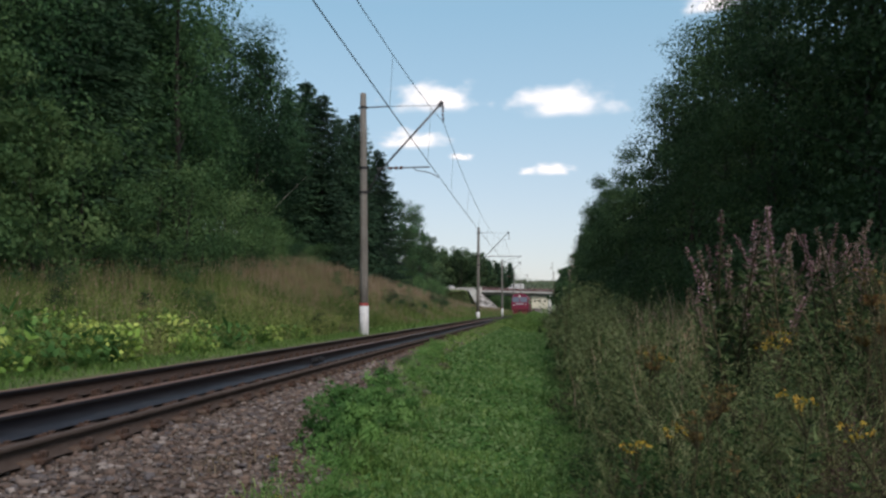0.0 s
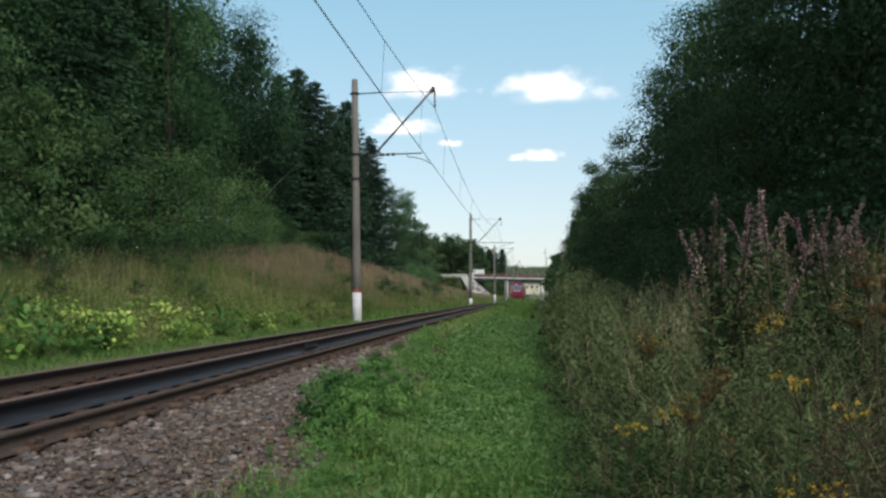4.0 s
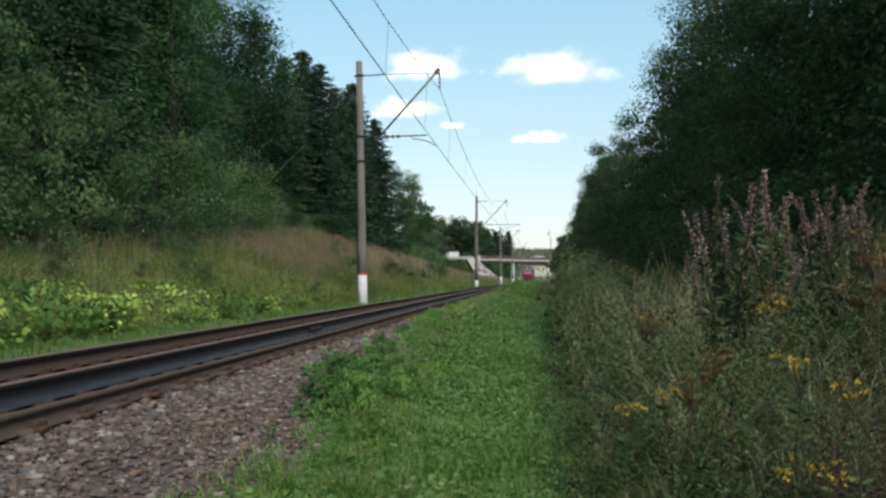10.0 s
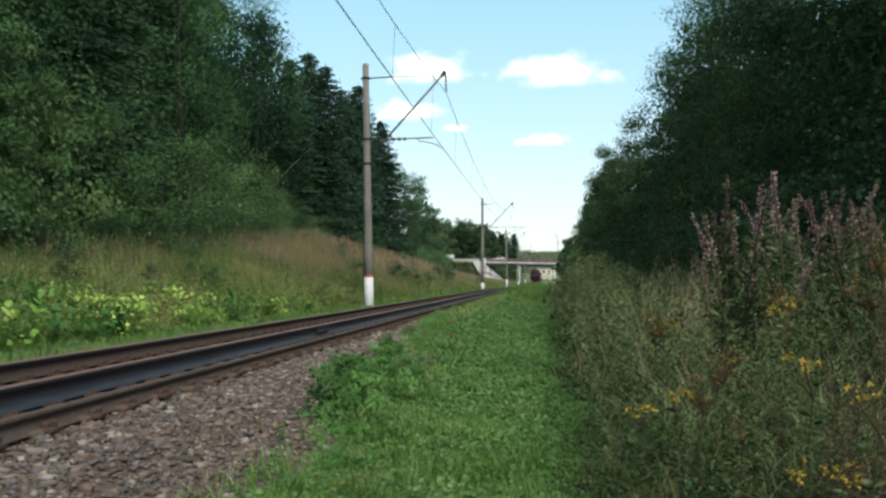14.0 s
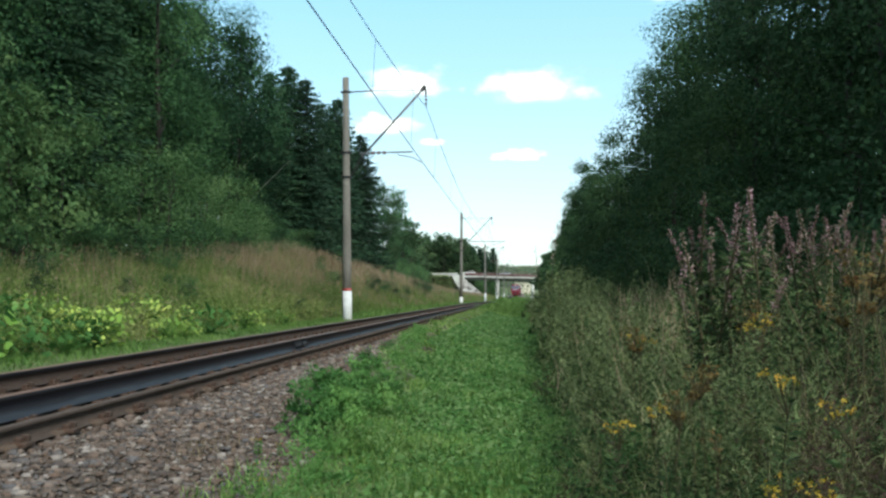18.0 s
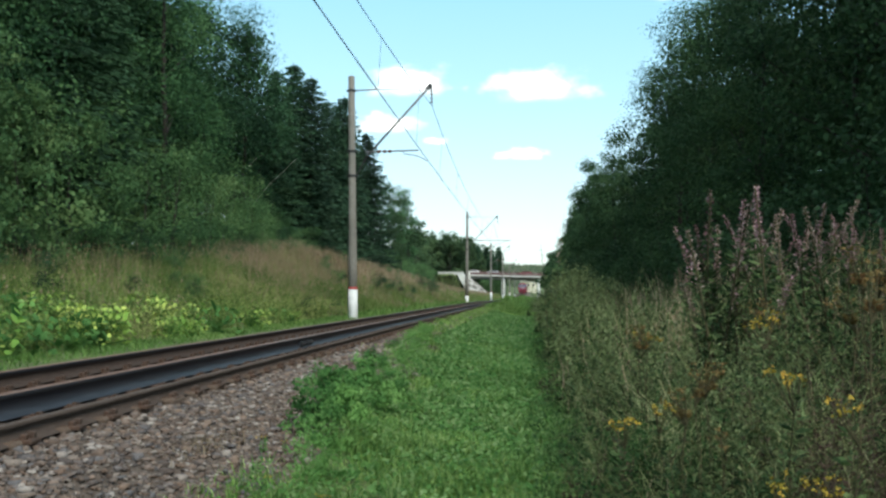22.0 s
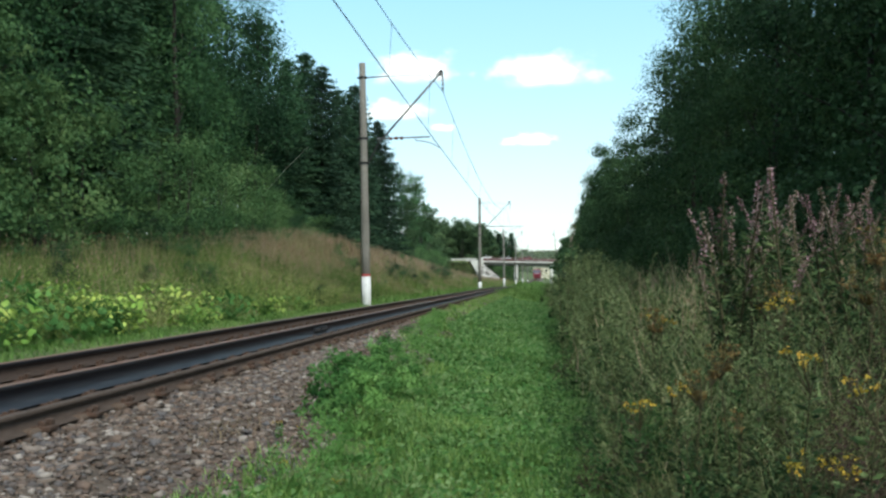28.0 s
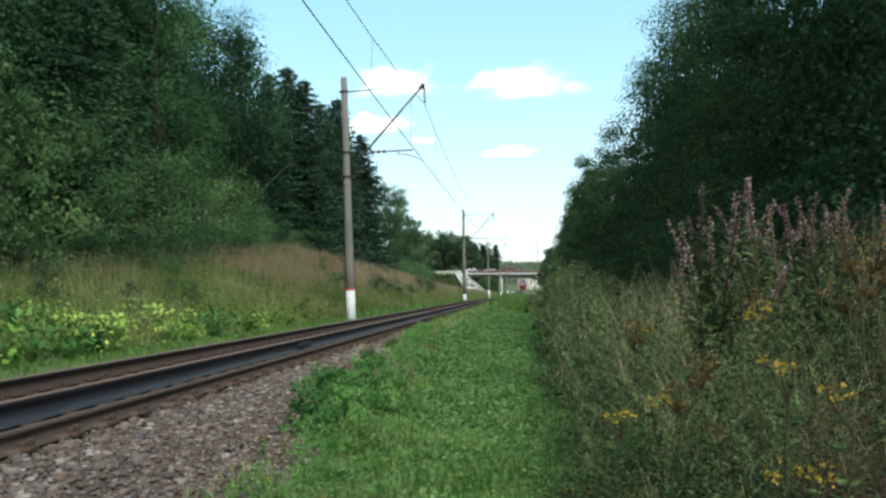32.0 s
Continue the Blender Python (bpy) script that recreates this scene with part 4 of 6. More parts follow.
while y < 56:
    plant_tree("deciduous_tree", LT[rng.integers(4)], np.interp(y, [28, 32, 42, 54], [-19.5, -22.5, -22, -22.3]) + rng.normal(0, 1.0), y, rng.uniform(1.1, 1.4) * np.interp(y, [44, 49], [1, 0.72]), "tall dark green broadleaf tree at the wood's edge", "tree", WOODS_L)
    y += rng.uniform(3.4, 4.6)
for x0, y0, y1, st in ((-24.5, 18, 110, 3.6), (-30, 22, 80, 4.5), (-34, 24, 70, 4.0)):
    y = y0
    while y < y1:
        plant_tree("deciduous_tree", BK[rng.integers(2)], x0 + rng.normal(0, 1.2), y, rng.uniform(1.15, 1.45) * np.interp(y, [46, 58, 110], [1, 0.70, 0.62]), "tall dark green broadleaf tree in the wood", "tree", WOODS_L)
        y += st * rng.uniform(0.8, 1.2)
y = 166.0
while y < 455:
    if abs(y - BRIDGE_Y) > 14:
        x = (min(-23.0, -0.112 * y - 3.5) if y < BRIDGE_Y else np.interp(y, [320, 450], [-25, -19])) + rng.normal(0, 1.0)
        tall = np.interp(y, [166, 200, 250, 320, 430, 455], [1.1, 0.95, 0.95, 1.45, 1.35, 1.1]) * rng.uniform(0.85, 1.05)
        plant_tree("deciduous_tree", FT[rng.integers(2)], x, y, tall, "distant broadleaf tree beside the line, leaves paled for haze", "tree", WOODS_L)
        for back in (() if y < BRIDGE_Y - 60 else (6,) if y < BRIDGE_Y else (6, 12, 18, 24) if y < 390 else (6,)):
            plant_tree("deciduous_tree", FT[rng.integers(2)], x - back, y + 2, tall * 1.05, "distant broadleaf tree beside the line, leaves paled for haze", "tree", WOODS_L)
    y += rng.uniform(4.5, 6.5)

y = 17.0
while y < 62:
    plant_tree("willow_bush", BU[rng.integers(3)], -21.6 + rng.normal(0, 0.5), y, rng.uniform(1.3, 1.8), "bushy undergrowth inside the wood", "bush", "undergrowth of the left wood")
    y += rng.uniform(2.0, 2.8)

for x, y, s in ((-21.0, 57.5, 1.6), (-21.4, 61.5, 1.7), (-20.8, 66, 1.5), (-19.8, 63.5, 1.2)):
    plant_tree("willow_bush", BU[int(y) % 3], x, y, s, "bushy undergrowth inside the wood", "bush", "undergrowth of the left wood")

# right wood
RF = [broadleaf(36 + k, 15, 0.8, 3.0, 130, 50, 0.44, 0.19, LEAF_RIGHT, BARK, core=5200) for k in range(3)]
EDGE_R = [(9.3, 45, 15.8, 0), (8.9, 52, 15.6, 1), (8.7, 60, 15.0, 2), (8.8, 67, 11.2, 0), (8.0, 74, 13.0, 1), (7.5, 80, 12.0, 2), (8.6, 78, 12.0, 0), (8.0, 88, 11.5, 2), (7.8, 98, 11.0, 1), (6.9, 86, 12.5, 1), (6.6, 95, 12.2, 2), (6.4, 104, 11.0, 0)]
for x, y, h, k in EDGE_R:
    h, x = h - float(land(x, y)) + 1.3, x - (1.2 if y > 64 else 0.4)
    plant_tree("birch_tree", (RT if y < 64 else RF)[k], x, y, h / 15, "dense dark green birch at the wood's edge", "tree", WOODS_R)
y = 11.0
while y < 44:
    plant_tree("birch_tree", RT[rng.integers(3)], 9.6 + rng.normal(0, 0.6), y, rng.uniform(1.02, 1.15), "dense dark green birch at the wood's edge", "tree", WOODS_R)
    y += rng.uniform(2.8, 3.8)
for x0, y0, y1, st, s in ((13.5, 14, 104, 3.6, 1.05), (18.5, 20, 100, 5.0, 1.15), (24, 24, 95, 4.5, 1.15)):
    y = y0
    while y < y1:
        plant_tree("birch_tree", BR[rng.integers(2)], x0 + rng.normal(0, 0.9), y, s * rng.uniform(0.9, 1.08) * np.interp(y, [45, 100], [1, 0.85]), "dense dark green birch in the wood", "tree", WOODS_R)
        y += st * rng.uniform(0.8, 1.2)
for x, y, s in ((9.8, 71, 0.78), (9.6, 79, 0.8), (9.2, 87, 0.76), (8.9, 95, 0.72), (10.8, 84, 0.8), (10.6, 101, 0.78), (10.6, 66, 0.8), (9.2, 60, 0.86), (9.6, 52, 0.92), (9.4, 56, 0.88), (9.1, 64, 0.74)):
    plant_tree("birch_tree", BR[int(y) % 2], x, y, s, "dense dark green birch in the wood", "tree", WOODS_R)
y = 112.0
while y < 280:
    h = np.interp(y, [112, 150, 280], [10.5, 8.5, 8.0]) * rng.uniform(0.85, 1.1)
    plant_tree("young_tree", FR[rng.integers(2)], np.interp(y, [112, 150, 280], [6.2, 5.0, 4.4]) + rng.normal(0, 0.4), y, h / 12, "dark green young tree beside the path", "tree", WOODS_R)
    plant_tree("young_tree", FR[rng.integers(2)], 10 + rng.normal(0, 0.8), y, h / 12 * 1.2, "dark green young tree beside the path", "tree", WOODS_R)
    y += rng.uniform(3.5, 5)

for x, y, s in ((-18.6, 47, 1.3), (-18.8, 51, 1.25), (-18.5, 55, 1.2), (-18.9, 59, 1.2), (-18.4, 63, 1.0), (-19.5, 43, 1.4), (-19.8, 38, 1.4)):
    plant_tree("willow_bush", BU[int(y) % 3], x, y, s, "bushy grey-green willow on the bank", "bush", "bushes on the bank")
UBL = broadleaf(84, 4.2, 0.1, 1.9, 50, 30, 0.34, 0.12, LEAF_DARK, BARK, 0.05, 0.5, core=300, limbs=6)
# young aspens on the near part of the bank
ASP = [broadleaf(90 + k, 8.5, 0.6, 1.7, 130, 50, 0.24, 0.11, LEAF_BUSH, BARK, 0.07, 0.8, core=600) for k in range(2)]
for x, y, s in ((-15.2, 21.5, 0.95), (-15.9, 24.0, 1.05), (-14.8, 18.6, 0.9), (-16.5, 28, 0.8), (-16.8, 33, 0.72)):
    plant_tree("aspen_sapling", ASP[int(y) % 2], x, y, s, "young aspen with pale green leaves on the bank", "tree", "young aspens")
# bushes in front of the left wood
y = 14.0
while y < 62:
    for x0, s0 in ((-15.6, 1.0), (-17.6, 1.35)):
        s = s0 * rng.uniform(0.6, 1.3) * np.interp(y, [14, 40, 62], [1.25, 1.0, 0.55])
        plant_tree("willow_bush", BU[rng.integers(3)], x0 + rng.normal(0, 0.5) - np.interp(y, [14, 62], [0, 1.0]), y, s, "bushy grey-green willow on the bank", "bush", "bushes on the bank")
    y += rng.uniform(1.6, 2.4)
# Row added for the shade band below the bushes; UBL carries it as colour.
y = 21.0
while y < 64:
    plant_tree("willow_bush", BU[rng.integers(3)] if rng.uniform() < 0.6 else UBL, -14.7 + rng.normal(0, 0.35) - np.interp(y, [21, 64], [0, 1.2]), y, rng.uniform(0.34, 0.55), "low bush at the foot of the wood, some darkened for shade", "bush", "bushes on the bank")
    y += rng.uniform(1.1, 1.8)
y = 62.0
while y < 285:
    s = rng.uniform(0.5, 1.0) * np.interp(y, [62, 120, 280], [0.6, 1.0, 1.1])
    plant_tree("willow_bush", BU[rng.integers(3)], (-17.0 if y < 150 else -0.108 * y - 0.8) + rng.normal(0, 0.6), y, s, "bushy green shrub at the wood's edge", "bush", "bushes on the bank")
    y += rng.uniform(2.5, 5.0)

# shrubs low on the bank and on the road embankment
rng = np.random.default_rng(17)
for k in range(26):
    y = rng.uniform(26, 150)
    plant_tree("low_shrub", BU[k % 3], float(track_x(y)) - TRACK - rng.uniform(9.2, 14.5), y, rng.uniform(0.2, 0.42), "low dark green shrub in the grass", "shrub", "low shrubs on the bank")
for k in range(14):
    x = rng.uniform(-44, -36)
    plant_tree("low_shrub", BU[k % 3], x, rng.uniform(296, 302), rng.uniform(0.3, 0.5), "dark shrub on the road embankment", "shrub", "shrubs on the embankment")

WITHERED = leafy("withered_shrub_leaves", [(0.016, 0.016, 0.008), (0.032, 0.026, 0.014), (0.052, 0.042, 0.022)], 0.2)
WB = [broadleaf(87 + k, 4.2, 0.1, 1.9, 46, 22, 0.34, 0.2, WITHERED if k else LEAF_DARK, BARK, 0.05, 0.5, core=200, limbs=6) for k in range(2)]
for k in range(72):
    plant_tree("low_shrub", WB[k % 3 > 0], -34.5 + (k % 12) * 1.0 + rng.normal(0, 0.3), 290.5 + (k // 12) * 2.0 + rng.normal(0, 0.4), rng.uniform(0.24, 0.4), "dark brownish shrub on the road embankment", "shrub", "shrubs on the embankment")
for x, y, s in ((-10.2, 62, 0.38), (-10.7, 64, 0.42), (-9.9, 66, 0.36), (-10.6, 95, 0.5), (-11.2, 97, 0.5), (-10.2, 92, 0.42), (-9.6, 71, 0.36), (-11.6, 54, 0.3), (-10.8, 15.5, 0.3), (-11.5, 17.2, 0.36), (-10.9, 19.5, 0.28), (-12.2, 22, 0.34), (-11.2, 24.5, 0.27), (-10.4, 27.5, 0.24), (-8.5, 33.2, 0.2), (-8.8, 35.4, 0.22), (-8.3, 38.2, 0.2)):
    plant_tree("low_shrub", WB[0] if y > 40 else UBL, x, y, s, "low dark green shrub in the grass", "shrub", "low shrubs on the bank")
for k in range(16):
    y = rng.uniform(321, 348)
    plant_tree("willow_bush", BU[k % 3], float(track_x(y)) - rng.uniform(6.5, 16), y, rng.uniform(1.1, 1.6), "dark bush beyond the bridge", "bush", "bushes beyond the bridge")

for x, y, s in ((-30, 330, 1.25), (-34.5, 334, 1.3), (-27, 327, 1.15), (-38, 329, 1.3), (-29.5, 352, 1.45), (-27.5, 342, 1.4), (-32, 345, 1.5)):
    plant_tree("deciduous_tree", FT[int(y) % 2], x, y, s, "distant broadleaf tree beside the line, leaves paled for haze", "tree", WOODS_L)

for x, y, h, k in ((-12.4, 352, 19.0, 1), (-15.0, 347, 17.5, 0), (-17.2, 350, 18.5, 1), (-19.8, 344, 19.0, 0), (-22.0, 349, 19.5, 1)):
    plant_tree("spruce_tree", SF[k], x, y, 0.95, "dark pointed spruce beyond the bridge", "spruce", "trees beyond the bridge", sz=h / 18)
for x, y, s in ((-18.5, 338, 1.0), (-14.5, 341, 0.8), (-22.0, 338, 1.1), (-25.5, 346, 1.35), (-12.6, 345, 0.6), (-13.6, 358, 1.15), (-16.2, 356, 1.25), (-19.0, 358, 1.3), (-11.6, 349, 0.75)):
    plant_tree("deciduous_tree", FT[int(y) % 2], x, y, s, "broadleaf tree beyond the bridge, leaves paled for haze", "tree", "trees beyond the bridge")
# pale shed far beyond the bridge, added for a bright patch, placed to fit the camera's view
CREAM = material("cream_render", [(0.52, 0.46, 0.36), (0.62, 0.56, 0.45), (0.68, 0.63, 0.53)], 0.9, 0.5, 6, 0.2)
shed = thing("warehouse", "small cream building with a grey roof beyond the bridge", "building", m=pose(-1.5, 520, float(land(-1.5, 520)) - 0.3))
part("wall", boxes((0, 0, 3.2, 9, 8, 7.0), bevel=0.05), CREAM, shed)
part("roof", prism([(-5.0, 0), (5.0, 0), (0, 1.6)], -4.8, 4.8), ROOFGREY, shed, "grey sheet roof").matrix_basis = pose(0, 0, 6.7, 0, 0, 90)
for k in range(3):
    part("window", boxes((-2.8 + k * 2.8, -4.02, 4.2, 1.1, 0.08, 1.3), bevel=0.02), DARKGLASS, shed)

# far wooded hill beyond the bridge, uncountable
rng = np.random.default_rng(21)
n = 3400
fx = rng.uniform(-330, 300, n)
fy = rng.uniform(620, 1250, n)
P = []
for x, y, s in zip(fx, fy, rng.uniform(0.7, 1.3, n)):
    q = rng.normal(size=(22, 3)) * (3.0, 3.0, 1.0) * s
    q[:, 2] = rng.uniform(0.5, 6.5, 22) * s
    P.append(q + (x, y, float(land(x, y))))
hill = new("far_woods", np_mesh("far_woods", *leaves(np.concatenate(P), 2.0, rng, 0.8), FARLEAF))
tagged(hill, "light green woods on a distant hillside, haze in the leaf colour", "woods", kind="stuff")

# ---- low growth ----
GRASS = leafy("short_grass", [(0.051, 0.117, 0.027), (0.164, 0.296, 0.074), (0.367, 0.476, 0.187)], 0.45, patch=1.6, blend=0.32)
VERGE = leafy("verge_grass", [(0.045, 0.105, 0.028), (0.095, 0.185, 0.05), (0.20, 0.29, 0.10)], 0.4, patch=1.1, blend=0.5)
CLOVER = leafy("clover_leaves", [(0.030, 0.091, 0.020), (0.129, 0.262, 0.068), (0.365, 0.486, 0.220)], 0.35, patch=2.2, blend=0.3)
PALEGRASS = leafy("pale_bent_grass", [(0.133, 0.160, 0.066), (0.250, 0.269, 0.125), (0.406, 0.390, 0.234)], 0.35, patch=0.8)
BROWNWEED = leafy("brown_withered_stalks", [(0.019, 0.012, 0.010), (0.048, 0.032, 0.024), (0.112, 0.080, 0.062)], 0.2, patch=0.9, blend=0.4)
MEADOW = leafy("tall_meadow_grass", [(0.076, 0.15, 0.038), (0.155, 0.215, 0.066), (0.28, 0.29, 0.13)], 0.4, patch=0.35)
DRYGRASS = leafy("dry_tan_grass", [(0.20, 0.14, 0.095), (0.33, 0.24, 0.17), (0.47, 0.37, 0.28)], 0.35, patch=0.25)
# Tones stretched from near-black to pale: shaded hollows and bright tips as colour.
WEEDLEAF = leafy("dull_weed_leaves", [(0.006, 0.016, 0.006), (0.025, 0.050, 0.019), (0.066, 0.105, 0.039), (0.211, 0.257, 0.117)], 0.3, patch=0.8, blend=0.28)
LUSH = leafy("lush_weed_leaves", [(0.011, 0.032, 0.011), (0.034, 0.083, 0.026), (0.112, 0.195, 0.068)], 0.3, patch=0.8, blend=0.4)
WEEDDRY = leafy("withered_weed_tops", [(0.040, 0.029, 0.019), (0.088, 0.066, 0.042), (0.192, 0.152, 0.100)], 0.2, patch=0.9, blend=0.4)
STEMS = leafy("weed_stems", [(0.032, 0.036, 0.018), (0.088, 0.072, 0.040)], 0.1)
BLUISH = leafy("wormwood_leaves", [(0.053, 0.080, 0.034), (0.137, 0.175, 0.076), (0.274, 0.304, 0.152)], 0.3, patch=1.2, blend=0.4)
FRESH = leafy("fresh_weed_leaves", [(0.05, 0.125, 0.034), (0.10, 0.22, 0.06), (0.19, 0.33, 0.11)], 0.3, patch=2.5)
LIME = leafy("yellowing_broad_leaves", [(0.085, 0.19, 0.04), (0.19, 0.33, 0.07), (0.36, 0.46, 0.12), (0.56, 0.58, 0.17)], 0.35, patch=1.3)
PINK = leafy("fireweed_flowers", [(0.13, 0.07, 0.078), (0.25, 0.13, 0.155), (0.40, 0.29, 0.30)], 0.3)
FLUFF = leafy("fireweed_seed_down", [(0.198, 0.135, 0.117), (0.342, 0.261, 0.234)], 0.3)
YELLOW = leafy("yellow_flowers", [(0.26, 0.16, 0.025), (0.44, 0.31, 0.05)], 0.2)
OCHRE = leafy("ochre_withered_leaves", [(0.09, 0.05, 0.022), (0.155, 0.10, 0.038), (0.22, 0.17, 0.07)], 0.3)


def blades(B, h, w, rng, lean=0.35, curl=0.5):
    """Curved grass blades: two segments and a tip each."""
    n = len(B)
    a = rng.uniform(0, 2 * np.pi, n)
    d = np.stack([np.cos(a), np.sin(a), np.zeros(n)], 1)
    s = np.stack([-np.sin(a + rng.normal(0, 0.7, n)), np.cos(a), np.zeros(n)], 1)
    h = (np.broadcast_to(h, n) * rng.uniform(0.6, 1.25, n))[:, None]
    w = np.broadcast_to(w, n)[:, None] * rng.uniform(0.7, 1.3, (n, 1)) / 2
    le = rng.uniform(0.1, 1, (n, 1)) * lean
    up = np.array([0, 0, 1.0])
    p1 = B + up * h * 0.55 + d * h * le * 0.4
    p2 = B + up * h * (1 - curl * le * 0.5) + d * h * le * (0.9 + curl * 0.5)
    V = np.stack([B - s * w, B + s * w, p1 + s * w * 0.8, p1 - s * w * 0.8, p2], 1).reshape(-1, 3)
    k = np.arange(n)[:, None] * 5
    return V, [k + np.array([[0, 1, 2, 3]]), k + np.array([[3, 2, 4]])]


def arches(B, length, w, rng, seg=6, reach=(0.25, 0.6), rise=1.0):
    """Long blades that rise and bend over."""
    n = len(B)
    a = rng.uniform(0, 2 * np.pi, n)
    d = np.stack([np.cos(a), np.sin(a), np.zeros(n)], 1)[:, None]
    side = np.stack([-np.sin(a), np.cos(a), np.zeros(n)], 1)[:, None]
    s = np.linspace(0, 1, seg)[None, :, None]
    L = (length * rng.uniform(0.6, 1.1, n))[:, None, None]
    out, drop = rng.uniform(*reach, n)[:, None, None], rng.uniform(0.25, 0.85, n)[:, None, None]
    P = B[:, None] + d * L * out * (0.35 * s + s ** 2) + np.array([0, 0, rise]) * L * (s - drop * s ** 3 * 0.75)
    W = w * 0.5 * np.clip(1.05 - s ** 2, 0.08, 1)
    V = np.stack([P - side * W, P + side * W], 2).reshape(-1, 3)
    k = (np.arange(n)[:, None] * seg + np.arange(seg - 1)[None]).reshape(-1, 1) * 2
    return V, k + np.array([[0, 1, 3, 2]])


def weedy(P, h, rng, per, leaf, ratio, lean=0.75, s0=0.08, s1=1.0, rise=0.5, spread=0.09):
    """Stem strips and leaves of many upright weeds."""
    n = len(P)
    h = np.broadcast_to(h, n) * rng.uniform(0.75, 1.2, n)
    a = rng.uniform(0, 2 * np.pi, n)
    d = np.stack([np.cos(a), np.sin(a), np.zeros(n)], 1) * (rng.uniform(0, 1, n) * lean)[:, None]
    s = rng.uniform(s0, s1, (n, per))
    C = P[:, None] + d[:, None] * (s ** 2 * h[:, None])[..., None] + np.array([0, 0, 1.0]) * (s * h[:, None])[..., None]
    b = rng.uniform(0, 2 * np.pi, (n, per))
    out = np.stack([np.cos(b), np.sin(b), np.full_like(b, rise) + rng.normal(0, 0.75, b.shape)], -1)
    C = C + out * (spread * (1.25 - s))[..., None] * rng.uniform(0.3, 1.2, s.shape)[..., None]
    out /= np.linalg.norm(out, axis=-1, keepdims=True)
    size = (leaf * (1.25 - 0.7 * s)).reshape(-1, 1)
    V, F = leaves(C.reshape(-1, 3), size, rng, ratio, axis=out.reshape(-1, 3))
    m = 4
    ss = np.linspace(0, 1, m)
    side = np.stack([-np.sin(a + 0.6), np.cos(a + 0.6), np.zeros(n)], 1) * 0.0022
    Q = P[:, None] + d[:, None] * (ss ** 2 * h[:, None])[..., None] + np.array([0, 0, 1.0]) * (ss * h[:, None])[..., None]
    SV = np.stack([Q - side[:, None], Q + side[:, None]], 2).reshape(-1, 3)
    k = (np.arange(n)[:, None] * m + np.arange(m - 1)[None]).reshape(-1, 1) * 2
    return (V, F), (SV, k + np.array([[0, 1, 3, 2]]))


def patch(rng, n, x0, x1, y0, y1, power=1.0):
    """Points on the ground; power above 1 crowds them towards y0."""
    y = y0 + (y1 - y0) * rng.uniform(0, 1, n) ** power
    x = rng.uniform(x0, x1, n) + (track_x(y) - TRACK)
    return np.stack([x, y, surf(x, y)], 1)


def stuff(name, V, F, mat, label, category):
    return tagged(new(name, np_mesh(name, V, F, mat)), label, category, kind="stuff")


def merge(items):
    """Joins several (V, [quads, tris]) sets."""
    V, Q, T, o = [], [], [], 0
    for v, (q, t) in items:
        V.append(v), Q.append(q + o), T.append(t + o)
        o += len(v)
    return np.concatenate(V), [np.concatenate(Q), np.concatenate(T)]


def wave(P, s, ph):
    return np.sin(P[:, 0] * s + ph) * np.sin(P[:, 1] * s * 0.8 + ph * 1.7 + np.sin(P[:, 0] * s * 0.6))


# turf of the path and the strip beyond the rails
rng = np.random.default_rng(31)
sets, verge = [], []
for n, x0, x1, y0, y1, h, w, pw in ((26000, -2.0, 0.9, 2.6, 9, 0.11, 0.008, 1.1), (24000, -3.0, 0.8, 9, 20, 0.095, 0.013, 1.1), (20000, -3.3, 0.8, 20, 60, 0.11, 0.028, 1.2),
                                  (16000, -3.3, 1.0, 60, 300, 0.2, 0.07, 1.3), (5000, -3.35, -1.2, 105, 290, 0.55, 0.09, 1.0), (12000, -1.9, 0.9, -9, 2.6, 0.11, 0.012, 1.0), (6000, 0.9, 7, -9, 2.2, 0.3, 0.014, 1.0), (3000, -8.2, -6.4, -9, 8, 0.12, 0.02, 1.0), (9000, -8.2, -6.4, 8, 40, 0.12, 0.018, 1.1), (9000, -8.8, -6.2, 40, 300, 0.22, 0.07, 1.3)):
    P = patch(rng, n, x0, x1, y0, y1, pw)
    edge = -1.75 + 0.28 * np.sin(P[:, 1] * 1.1) + 0.15 * np.sin(P[:, 1] * 2.7 + 1) - np.clip((P[:, 1] - 13) / 16, 0, 1) * 1.5
    keep = (P[:, 0] > edge - rng.exponential(0.12, n)) | (P[:, 0] < -5)
    P = P[keep]
    hh = h * (1 + 0.5 * wave(P, 1.7, 0.3) + 0.35 * wave(P, 4.1, 1.3))
    (verge if x1 < -5 or y0 >= 60 else sets).append(blades(P, hh, w, rng, 0.9, 0.6))
stuff("verge_grass", *merge(verge), VERGE, "darker grass along the far side and the distant verge of the track", "grass")
V, F = merge(sets)
stuff("turf", V, F, GRASS, "short bright green grass of a trodden path", "grass")
P = np.concatenate([patch(rng, 50000, -2.2, 0.9, 2.6, 56, 1.7), patch(rng, 36000, -2.2, 0.9, 7.5, 40, 1.2)])
P = P[P[:, 0] > -1.65 + 0.25 * np.sin(P[:, 1] * 1.1) - np.clip((P[:, 1] - 13) / 16, 0, 1) * 1.2]
P[:, 2] += rng.uniform(0.03, 0.12, len(P))
V, F = leaves(P, np.interp(P[:, 1], [3, 12, 24, 48], [0.034, 0.056, 0.09, 0.15])[:, None], rng, 0.75, face=np.tile([0.0, -0.25, 1.0], (len(P), 1)))
stuff("clover", V, F, CLOVER, "low clover and plantain leaves in the grass", "herbs")

rosettes, tussocks = [], []
